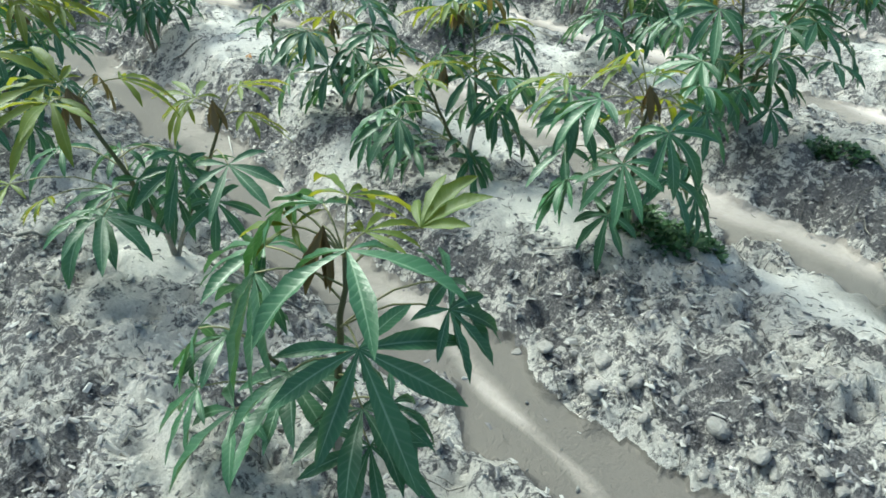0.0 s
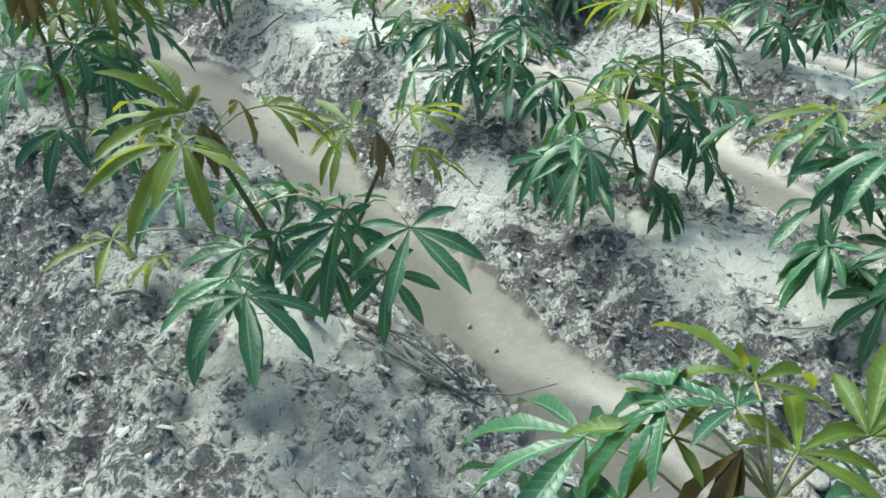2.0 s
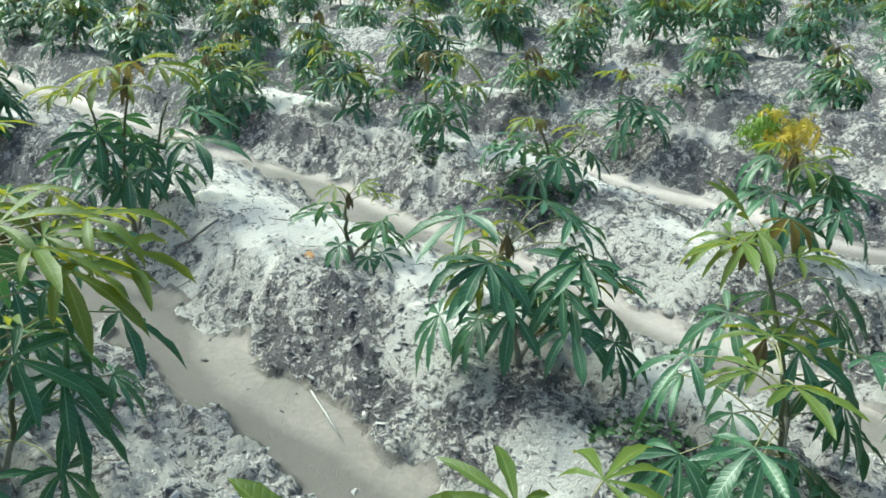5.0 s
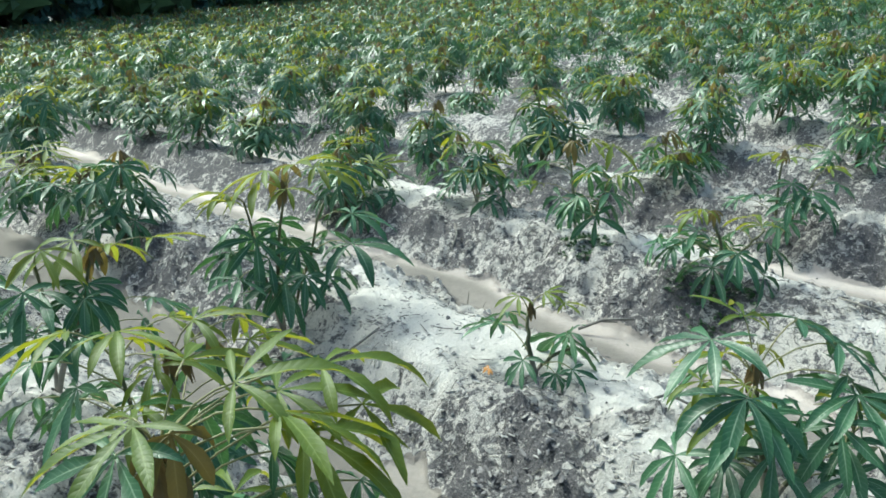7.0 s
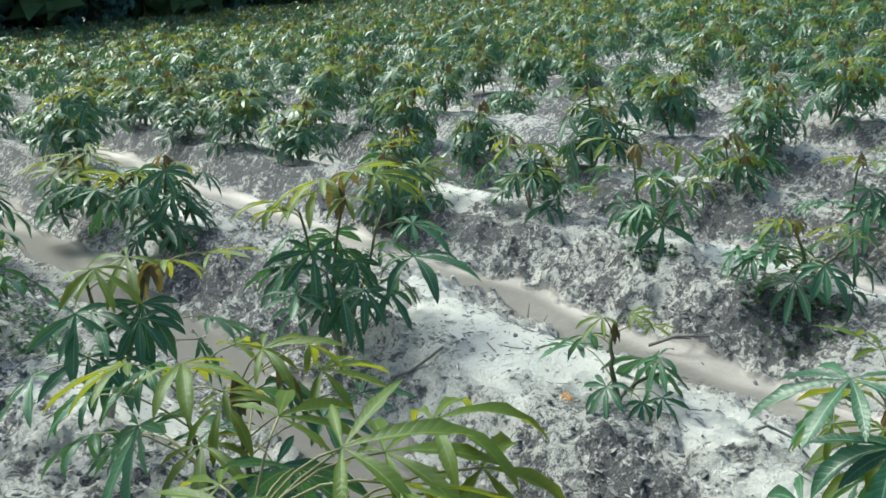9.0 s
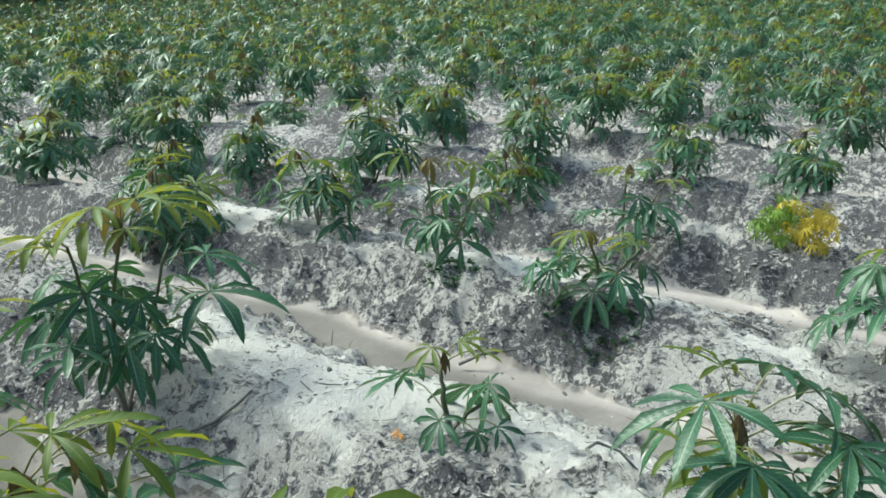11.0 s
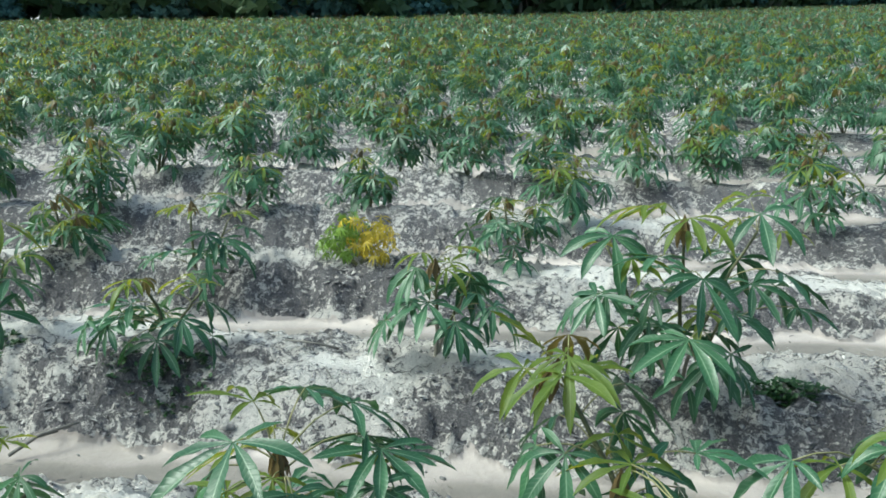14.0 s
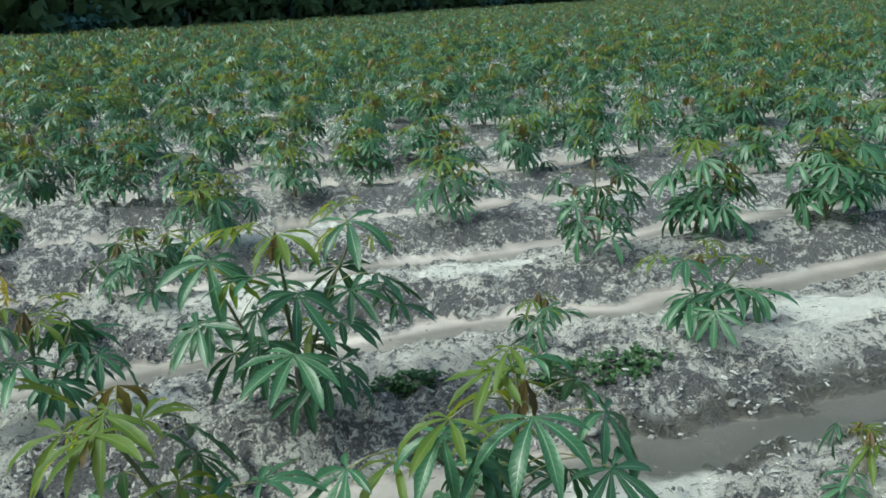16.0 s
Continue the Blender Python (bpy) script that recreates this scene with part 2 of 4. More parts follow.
def tube(points, radii, sides=6):
    """A tapered tube along points, closed at its end."""
    pts = np.asarray(points, float)
    v, f = [], []
    for i, p in enumerate(pts):
        d = pts[min(i + 1, len(pts) - 1)] - pts[max(i - 1, 0)]
        d /= np.linalg.norm(d) + 1e-9
        s = np.cross(d, (0.3, 0.95, 0.05) if abs(d[2]) > 0.8 else (0, 0, 1))
        s /= np.linalg.norm(s) + 1e-9
        t = np.cross(s, d)
        for k in range(sides):
            a = 2 * math.pi * k / sides
            v.append(p + radii[i] * (math.cos(a) * s + math.sin(a) * t))
    for i in range(len(pts) - 1):
        for k in range(sides):
            k2 = (k + 1) % sides
            f.append((i * sides + k, i * sides + k2, (i + 1) * sides + k2, (i + 1) * sides + k))
    v.append(pts[-1])
    top = (len(pts) - 1) * sides
    f += [(top + k, top + (k + 1) % sides, len(v) - 1, len(v) - 1) for k in range(sides)]
    return np.array(v), np.array(f)


# ---- ground ----
def hashed(i, j, seed):
    h = (i.astype(np.int64) * 374761393 + j.astype(np.int64) * 668265263 + seed * 974634777) & 0xFFFFFFFF
    h = ((h ^ (h >> 13)) * 1274126177) & 0xFFFFFFFF
    return ((h ^ (h >> 16)) & 0xFFFF) / 65535.0


def value_noise(x, y, seed):
    i, j = np.floor(x), np.floor(y)
    fx, fy = x - i, y - j
    fx, fy = fx * fx * (3 - 2 * fx), fy * fy * (3 - 2 * fy)
    a, b = hashed(i, j, seed), hashed(i + 1, j, seed)
    c, d = hashed(i, j + 1, seed), hashed(i + 1, j + 1, seed)
    return (a * (1 - fx) + b * fx) * (1 - fy) + (c * (1 - fx) + d * fx) * fy


def step(lo, hi, v):
    t = np.clip((v - lo) / (hi - lo), 0, 1)
    return t * t * (3 - 2 * t)


# smooth sandy patches on the ridges: x, y, half length along x, along y
PATCHES = [(2.64, 5.30, 0.50, 0.95), (2.32, 5.1, 0.3, 0.5), (4.3, 5.2, 0.25, 0.3), (5.6, 0.9, 0.3, 0.5), (5.95, 6.9, 0.3, 0.6), (4.5, 7.3, 0.3, 0.5), (2.25, 2.40, 0.30, 0.40), (3.80, 4.05, 0.32, 0.50), (4.35, 4.6, 0.2, 0.5), (2.85, 4.2, 0.22, 0.4), (2.7, 3.2, 0.3, 0.35), (5.9, 2.0, 0.4, 0.6), (3.75, -0.45, 0.3, 0.35), (0.95, 2.95, 0.18, 0.22),
           (1.15, 6.3, 0.3, 0.6), (4.15, 5.75, 0.2, 0.28), (5.5, 2.7, 0.3, 0.5), (7.2, 2.2, 0.35, 0.8),
           (2.75, 1.3, 0.3, 0.35), (2.2, 0.4, 0.35, 0.5), (4.3, 7.6, 0.3, 0.4), (2.3, 8.6, 0.3, 0.6), (1.97, 3.3, 0.13, 0.3), (2.15, 3.95, 0.25, 0.35),
           (4.2, 3.15, 0.25, 0.3), (5.7, 0.75, 0.3, 0.5), (3.45, -0.1, 0.3, 0.4)]


def rise(x):
    """The field climbs gently past SLOPE_START."""
    return SLOPE * np.logaddexp(0, np.asarray(x, float) - SLOPE_START)


def drift(x, y):
    """How far the furrows wander from their even spacing."""
    at = (-0.5, 0.3, 1.0, 1.8, 3.0, 4.0, 5.0, 6.3, 9.0)
    first = np.interp(y, at, (-0.04, -0.04, -0.02, -0.02, 0.03, 0.13, 0.15, 0.15, 0.10))
    second = np.interp(y, at, (-0.28, -0.25, -0.25, 0.02, 0.12, 0.16, 0.24, 0.33, 0.26))
    third = np.interp(y, at, (-0.18, -0.14, -0.02, 0.03, 0.20, 0.23, 0.25, 0.30, 0.20))
    u = np.clip((np.asarray(x, float) - FURROW_X) / PITCH, 0, 2)
    return np.where(u < 1, first + (second - first) * u, second + (third - second) * (u - 1))


def ground(x, y):
    """Height, sand cover, furrow floor and wetness of the ground."""
    x, y = np.asarray(x, float), np.asarray(y, float)
    k = np.round((x - FURROW_X) / PITCH)
    wob = (value_noise(y * 0.7 + k * 17.3, k * 5.1, 3) - 0.5) * 0.16 + (value_noise(y * 3.1 + k * 7.7, k, 4) - 0.5) * 0.09
    d = x - FURROW_X - k * PITCH + wob - drift(x, y)
    s = np.abs(d) + (value_noise(x * 7, y * 7, 5) - 0.5) * 0.14 + (value_noise(x * 24, y * 24, 15) - 0.5) * 0.05
    bank = step(0.150, 0.195, s)                       # out of the furrow's floor
    p = np.where(d < 0, d + PITCH, d)                # from the furrow across the ridge: a steep flank, the crown, a gentle slope
    ridge = step(0.16, 0.52, p + (value_noise(x * 5, y * 5, 18) - 0.5) * 0.12) * (1 - step(0.78, 1.44, p + (value_noise(x * 3, y * 2, 19) - 0.5) * 0.16))
    crown = 0.06 + 0.12 * step(1.2, 5.2, y) + 0.04 * (value_noise(y * 0.8, k + (d < 0) * -1.0, 20) - 0.5)
    low = value_noise(x * 1.7, y * 1.1, 6)
    patch = np.zeros_like(x)
    for px, py, rx, ry in PATCHES:
        r = np.sqrt(((x - px) / rx) ** 2 + ((y - py) / ry) ** 2) + (value_noise(x * 6, y * 6, 7) - 0.5) * 0.7 + (value_noise(x * 21, y * 21, 27) - 0.5) * 0.4
        patch = np.maximum(patch, 1 - step(0.45, 1.3, r))
    crumb = bank * (1 - 0.85 * patch)
    n1 = value_noise(x * 3.3, y * 3.3, 8) - 0.5
    n2 = value_noise(x * 8.5 + 3, y * 8.5, 9)
    n3 = value_noise(x * 19, y * 19 + 5, 10)
    n4 = value_noise(x * 38, y * 38 + 9, 12)
    clod = np.abs(n2 - 0.5) * 2
    z = -0.12 + 0.035 * bank + (crown + 0.085) * ridge + 0.05 * n1 * ridge + 0.02 * (low - 0.5)
    z = z + crumb * (0.07 * (n2 - 0.5) + 0.07 * (n3 - 0.5) + 0.05 * (n4 - 0.5) - 0.03 * clod)
    z = z + (1 - bank) * (0.012 * (value_noise(x * 5, y * 2.2, 11) - 0.5))
    z = z + rise(x)
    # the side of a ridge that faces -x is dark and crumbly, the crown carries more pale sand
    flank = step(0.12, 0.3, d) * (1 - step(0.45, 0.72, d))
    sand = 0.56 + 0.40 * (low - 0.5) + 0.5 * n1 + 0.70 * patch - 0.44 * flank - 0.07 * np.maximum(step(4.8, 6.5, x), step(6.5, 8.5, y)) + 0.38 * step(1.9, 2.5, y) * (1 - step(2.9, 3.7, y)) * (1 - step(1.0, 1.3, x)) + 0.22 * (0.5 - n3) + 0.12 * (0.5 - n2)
    wet = step(0.5, 0.9, value_noise(y * 0.5 + 31 + k * 3.7, k * 9.0, 13)) * (1 - bank) * 0.35
    pool = np.sqrt(((x - 2.97) / 0.5) ** 2 + ((y - 0.35) / 1.15) ** 2)
    wet = np.maximum(wet, (1 - step(0.7, 1.15, pool)) * (1 - step(0.26, 0.34, s)))
    # the furrow's bed: grey on one side, with pale washed sand along the other
    silt = 0.42 + 0.42 * step(-0.03, 0.12, d + (value_noise(y * 2.3, k * 3.3, 16) - 0.5) * 0.22) - 0.2 * step(0.45, 0.7, value_noise(y * 0.6 + 3 * k, k, 17))
    silt = silt + 0.13 * (k >= 1) * step(1.3, 2.2, y)
    silt = silt - 0.20 * (k == 0)
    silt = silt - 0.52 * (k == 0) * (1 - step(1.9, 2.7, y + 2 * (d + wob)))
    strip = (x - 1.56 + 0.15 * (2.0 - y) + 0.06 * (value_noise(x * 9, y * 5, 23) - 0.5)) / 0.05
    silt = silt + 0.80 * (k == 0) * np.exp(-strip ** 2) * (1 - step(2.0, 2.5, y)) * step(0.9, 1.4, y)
    return z, np.clip(sand, 0, 1.25), (1 - bank), wet, silt


def axis(lo, hi, fine_lo, fine_hi, fine, grow, top):
    mid = list(np.arange(fine_lo, fine_hi + fine / 2, fine))
    out, p, st = [], fine_hi, fine
    while p < hi:
        st = min(st * grow, top if p < 40 else 8.0)
        p += st
        out.append(p)
    back, p, st = [], fine_lo, fine
    while p > lo:
        st = min(st * grow, top if p > -25 else 8.0)
        p -= st
        back.append(p)
    return np.array(back[::-1] + mid + out)


gx = axis(-160, 420, -0.1, 5.4, 0.0265, 1.05, 0.27)
gy = axis(-260, 420, 0.5, 6.6, 0.0275, 1.07, 1.2)
X, Y = np.meshgrid(gx, gy)
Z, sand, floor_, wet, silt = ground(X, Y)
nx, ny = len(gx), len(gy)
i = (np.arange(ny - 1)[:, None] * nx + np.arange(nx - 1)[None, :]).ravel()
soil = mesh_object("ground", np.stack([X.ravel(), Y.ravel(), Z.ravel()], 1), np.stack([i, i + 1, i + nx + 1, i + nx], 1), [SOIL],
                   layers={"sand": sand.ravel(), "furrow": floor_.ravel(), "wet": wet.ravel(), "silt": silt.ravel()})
tagged(soil, "pale sandy field soil with dark crumbly ridges and smooth furrows", "ground", kind="structure")


def height(x, y):
    """The height of the ground's own mesh at a place."""
    i_, j_ = int(np.searchsorted(gx, x)) - 1, int(np.searchsorted(gy, y)) - 1
    u, v = (x - gx[i_]) / (gx[i_ + 1] - gx[i_]), (y - gy[j_]) / (gy[j_ + 1] - gy[j_])
    return float((Z[j_, i_] * (1 - u) + Z[j_, i_ + 1] * u) * (1 - v) + (Z[j_ + 1, i_] * (1 - u) + Z[j_ + 1, i_ + 1] * u) * v)


def on_floor(x, y):
    return float(floor_[int(np.searchsorted(gy, y)), int(np.searchsorted(gx, x))])


# ---- cassava leaves ----
LEAF = {   # finger length, half width, fingers, spread, cone, droop, pitch of the blade
    "mature": (0.220, 0.083, (5, 6, 7, 7), (95, 140), (-6, 12), (20, 75), (-68, 4)),
    "young": (0.220, 0.070, (5, 5, 6), (75, 125), (-8, 8), (25, 75), (-25, 18)),
    "upright": (0.21, 0.100, (4, 5), (55, 85), (-4, 6), (10, 35), (35, 62)),
    "amber": (0.185, 0.100, (4, 5), (60, 95), (0, 14), (70, 120), (-50, -20)),
    "tip": (0.125, 0.085, (6, 7), (150, 165), (66, 76), (15, 30), (-10, 10)),
}


def unit(v):
    return v / (math.sqrt(float(v @ v)) + 1e-9)


def finger(pile, hub, way, normal, length, width, droop, rows, rng, plain=False):
    """One finger of a leaf: a folded blade that sets out along way and sinks under its weight."""
    d, n = unit(way), normal
    down = np.array([0.0, 0.0, -1.0])
    p, v, uv, f = np.array(hub, float), [], [], []
    fold, sway, twist = rng.uniform(0.25, 0.7), rng.uniform(-0.06, 0.06), rng.uniform(-0.35, 0.35)
    phase = rng.uniform(0, 6.28)
    for k in range(rows + 1):
        t = k / rows
        if k:
            d = unit(d + down * droop / rows * (0.45 + 1.1 * t))
            p = p + d * length / rows
        n = unit(n - d * float(n @ d))
        w_ = np.cross(n, d)
        d = unit(d + w_ * sway / rows)
        half = 0.0 if k == rows else width * (0.10 + 0.95 * math.sin(math.pi * t ** 1.2) ** 1.1) * (1 + (0.07 * math.sin(phase + 2.4 * k) if rows > 4 else 0))
        a_ = twist * t
        side = w_ * math.cos(a_) + n * math.sin(a_)
        up = n * math.cos(a_) - w_ * math.sin(a_)
        ripple = 0.16 * half * math.sin(phase + 2.1 * k) if rows > 4 else 0.0
        v += [p - side * half + up * (fold * half + ripple), p, p + side * half + up * (fold * half - ripple)]
        uv += [(0.0, t), (0.5, t), (1.0, t)]
        if k:
            b = 3 * (k - 1)
            f += [(b, b + 1, b + 4, b + 3), (b + 1, b + 2, b + 5, b + 4)]
    if plain:
        edge = [q for k in range(rows) for q in (3 * k, 3 * k + 2)] + [3 * rows + 1]
        f = [(2 * k, 2 * k + 1, 2 * k + 3, 2 * k + 2) for k in range(rows - 1)] + [(2 * rows - 2, 2 * rows - 1, 2 * rows, 2 * rows)]
        pile.add(np.array(v)[edge], f, 0, np.array(uv)[edge])
    elif rows == 2:
        pile.add(np.array(v)[[1, 3, 7, 5]], [(0, 1, 2, 3)], 0, np.array(uv)[[1, 3, 7, 5]])
    else:
        pile.add(v, f, 0, uv)


def blade(pile, kind, hub, az, size, rng, rows, pitch=None, plain=False):
    """The fingers of one leaf round its hub; az in radians gives the way in which the middle finger points."""
    length, wide, counts, spread, cone, droop, pitches = LEAF[kind]
    pt = radians(rng.uniform(*pitches) if pitch is None else pitch)
    c = np.array([math.cos(az) * math.cos(pt), math.sin(az) * math.cos(pt), math.sin(pt)])
    l_ = np.array([-math.sin(az), math.cos(az), 0.0])
    roll = radians(rng.uniform(-16, 16))
    n = np.cross(c, l_)
    l_, n = l_ * math.cos(roll) + n * math.sin(roll), n * math.cos(roll) - l_ * math.sin(roll)
    count, sp, cn = rng.choice(counts), radians(rng.uniform(*spread)), radians(rng.uniform(*cone))
    sink = radians(rng.uniform(*droop))
    for k in range(count):
        g = k / (count - 1) * 2 - 1
        a_ = g * sp + rng.uniform(-0.14, 0.14)
        way = c * math.cos(a_) + l_ * math.sin(a_)
        way = way * math.cos(cn) - n * math.sin(cn)
        ln = length * size * (1 - (0.42 if kind != "tip" else 0.1) * abs(g) ** 1.7) * rng.uniform(0.82, 1.1)
        finger(pile, hub, way, n, ln, ln * wide * rng.uniform(0.9, 1.1) + 0.0015, sink * rng.uniform(0.4, 1.5), rows, rng, plain)


def petiole(pile, start, hub, thick, sides, steps):
    """The stalk of a leaf, bowed a little upwards."""
    start, hub = np.array(start, float), np.array(hub, float)
    reach = float(np.linalg.norm(hub - start))
    pts = [start + (hub - start) * t + np.array([0, 0, 0.14 * reach * math.sin(math.pi * t)]) for t in np.linspace(0, 1, steps + 1)]
    v, f = tube(pts, np.linspace(thick, thick * 0.7, steps + 1), sides)
    pile.add(v, f, 1)


def leaf_data(kind, detail, rng):
    """A whole leaf as verts, quads, material slots (0 blade, 1 petiole) and uv; detail from 3, near, to 0, far. It leaves the stem at the origin, towards +x; z is up."""
    pile = Pile()
    reach, up = {"mature": ((0.15, 0.29), (-6, 32)), "young": ((0.06, 0.15), (10, 45)), "amber": ((0.05, 0.10), (25, 60)), "tip": ((0.02, 0.04), (45, 70))}[kind]
    r_, a_ = rng.uniform(*reach), radians(rng.uniform(*up))
    hub = np.array([r_ * math.cos(a_), 0.0, r_ * math.sin(a_)])
    if detail > 0:
        petiole(pile, (0, 0, 0), hub, 0.0027, 4 if detail == 3 else 3, 3 if detail == 3 else 1)
    blade(pile, kind, hub, 0.0, 1.0, rng, (2, 3, 3, 8)[detail], None, detail == 1)
    return pile.data()


rng = random.Random(7)
BLADE = {"mature": MATURE, "young": YOUNG, "tip": TIP, "amber": AMBER, "upright": YOUNG}
LEAVES = {d: {"mature": [leaf_data("mature", d, rng) for _ in range(14)], "young": [leaf_data("young", d, rng) for _ in range(10)],
              "tip": [leaf_data("tip", d, rng) for _ in range(3)], "amber": [leaf_data("amber", d, rng) for _ in range(4)]} for d in (3, 2, 1, 0)}
LEAF_MESH = {}
for kind in LEAVES[3]:
    for v, f, m, uv in LEAVES[3][kind]:
        me = bpy.data.meshes.new(kind + "_leaf")
        fill_mesh(me, v, f, m, uv)
        me.materials.append(BLADE[kind])
        me.materials.append(PETIOLE)
        LEAF_MESH.setdefault(kind, []).append(me)
SLOTS = [MATURE, YOUNG, TIP, AMBER, PETIOLE, STEM, WOOD]
SLOT = {"mature": 0, "young": 1, "tip": 2, "amber": 3}
LEAF_LABEL = {"tip": "brown folded young leaf", "young": "yellow-green young leaf", "upright": "yellow-green young leaf", "amber": "amber young leaf"}


def stem_points(tip, rng, n=7):
    """From the ground at the origin to the tip, with a slight bow and kinks at the nodes."""
    tip = np.array(tip, float)
    out = []
    bow = np.array([rng.uniform(-0.03, 0.03), rng.uniform(-0.03, 0.03), 0])
    for k in range(n + 1):
        t = k / n
        kink = np.array([rng.uniform(-0.006, 0.006), rng.uniform(-0.006, 0.006), 0]) * (0 < k < n)
        out.append(np.array([tip[0] * t ** 1.15, tip[1] * t ** 1.15, tip[2] * t]) + bow * math.sin(math.pi * t) + kink)
    return np.array(out)


def plan_plant(tips, rng, lush=1.0, size=1.0, tone=0.5):
    """Stems and leaf places of a plant: [(points, radii)], [(kind, matrix)]: a whorl of young leaves round each tip and a skirt of
    hanging ones below. tone: how many of the upper leaves are still yellow-green."""
    stems, leaves = [], []
    for s_, tip in enumerate(tips):
        pts = stem_points(tip, rng)
        h = tip[2]
        stems.append((pts, np.linspace(0.0115 if s_ == 0 else 0.008, 0.005, len(pts))))
        count = max(5, int(round((8 + 11 * h) * lush)))
        az = rng.uniform(0, 360)
        for k in range(count):
            t = 0.20 + 0.80 * (k / (count - 1)) ** 0.8
            i_ = min(int(t * (len(pts) - 1)), len(pts) - 2)
            p = pts[i_] + (pts[i_ + 1] - pts[i_]) * (t * (len(pts) - 1) - i_)
            az += 137.5 + rng.uniform(-18, 18)
            if k >= count - 1:
                kind, sc = "tip", rng.uniform(0.8, 1.1)
            elif t > 1 - 0.42 * tone:
                kind = "amber" if t > 0.93 and rng.random() < 0.3 else "young"
                sc = rng.uniform(0.72, 1.05)
            elif t > 0.74 and rng.random() < 0.3:
                continue
            else:
                kind, sc = "mature", rng.uniform(0.72, 1.1)
            m = Matrix.Translation(p) @ Euler((radians(rng.uniform(-16, 16)), radians(rng.uniform(-14, 14)), radians(az))).to_matrix().to_4x4() @ Matrix.Scale(sc * size, 4)
            leaves.append((kind, m))
    return stems, leaves


def stems_of(root, stems):
    for pts, rad in stems:
        v, f = tube(pts, rad, 7)
        mesh_object("stem", v, f, [STEM, WOOD], np.where(np.arange(len(f)) < 7 * 3, 1, 0), parent=root)


def detailed_plant(x, y, tips, label, seed, lush=1.0, size=1.0, tone=0.5):
    """A plant near the path, every leaf a part of its own."""
    rng = random.Random(seed)
    root = tagged(new("cassava_plant"), label, "plant", "cassava plants in the rows")
    base = height(x, y)
    root.matrix_world = pose(x, y, base - 0.01)
    stems, leaves = plan_plant([(u, v, w + 0.12 - base) for u, v, w in tips], rng, lush, size, tone)
    stems_of(root, stems)
    for kind, m in leaves:
        ob = new("leaf", rng.choice(LEAF_MESH[kind]))
        ob.parent, ob.matrix_local = root, m
        if kind in LEAF_LABEL:
            ob["label"] = LEAF_LABEL[kind]
    return root


NEAR = []
KIND = {"m": "mature", "y": "young", "u": "upright", "a": "amber", "t": "tip"}


def grown(x, y, z, tips, label, extra, leaves):
    """A plant of known growth: stem tips, and its leaves by kind, hub and size, all from the foot of the stem.
    extra: further hanging leaves, set out by chance between them."""
    rng = random.Random(400 + len(NEAR))
    NEAR.append((x, y))
    root = tagged(new("cassava_plant"), label, "plant", "cassava plants in the rows")
    root.matrix_world = pose(x, y, z)
    stems = []
    for s_, tip in enumerate(tips):
        pts = stem_points(tip, rng, 9)
        pts[0][2] = height(x, y) - z - 0.03
        stems.append((pts, np.linspace(0.0125 if s_ == 0 else 0.009, 0.0055, len(pts))))
    stems_of(root, stems)
    leaves = list(leaves)
    for k in range(extra):
        a_, r_ = rng.uniform(0, 6.28), rng.uniform(0.14, 0.30)
        t = rng.uniform(0.35, 0.85)
        tip = rng.choice(tips)
        leaves.append(("m", tip[0] * t + r_ * math.cos(a_), tip[1] * t + r_ * math.sin(a_), tip[2] * t, rng.uniform(0.75, 1.0)))
    for k in range(extra // 3):
        a_, r_, tip = rng.uniform(0, 6.28), rng.uniform(0.05, 0.13), rng.choice(tips)
        leaves.append(("y", tip[0] + r_ * math.cos(a_), tip[1] + r_ * math.sin(a_), tip[2] + rng.uniform(-0.03, 0.05), rng.uniform(0.65, 0.9)))
    for code, hx, hy, hz, size in leaves:
        kind, hub = KIND[code], np.array([hx, hy, hz])
        best = None
        for pts, rad in stems:
            for k in range(3, len(pts)):
                for t in (0.0, 0.5):
                    q = pts[k] + (pts[min(k + 1, len(pts) - 1)] - pts[k]) * t
                    flat = math.hypot(*(hub - q)[:2])
                    want = hub[2] - (0.30 * flat if kind != "tip" else 0.03)
                    miss = abs(q[2] - want) + 0.6 * flat
                    if best is None or miss < best[0]:
                        best = (miss, q)
        q = best[1]
        flat = (hub - q)[:2]
        az = math.atan2(flat[1], flat[0]) if math.hypot(*flat) > 0.03 else rng.uniform(0, 6.28)
        pile = Pile()
        petiole(pile, q, hub, 0.0029, 5, 4)
        low = hz < 0.45 * max(t_[2] for t_ in tips)
        blade(pile, kind, hub, az + rng.uniform(-0.25, 0.25), size * (1.1 if kind in ("mature", "young") else 1.0), rng, 9, rng.uniform(-72, -30) if kind == "mature" and low else None)
        ob = pile.object("leaf", [BLADE[kind], PETIOLE], root)
        if kind in LEAF_LABEL:
            ob["label"] = LEAF_LABEL[kind]


def crown_data(tips, detail, rng, lush=1.0, size=1.0, tone=0.5):
    stems, leaves = plan_plant(tips, rng, lush, size, tone)
    crown, stalk = Pile(), Pile()
    for kind, m in leaves:
        v, f, mi, uv = rng.choice(LEAVES[detail][kind])
        crown.add(v, f, np.where(mi == 0, SLOT[kind], 4), uv, m)
    for pts, rad in stems:
        if detail == 0:
            pts, rad = pts[::3], rad[::3]
        v, f = tube(pts, rad, 5 if detail else 3)
        stalk.add(v, f, 5)
    return crown, stalk


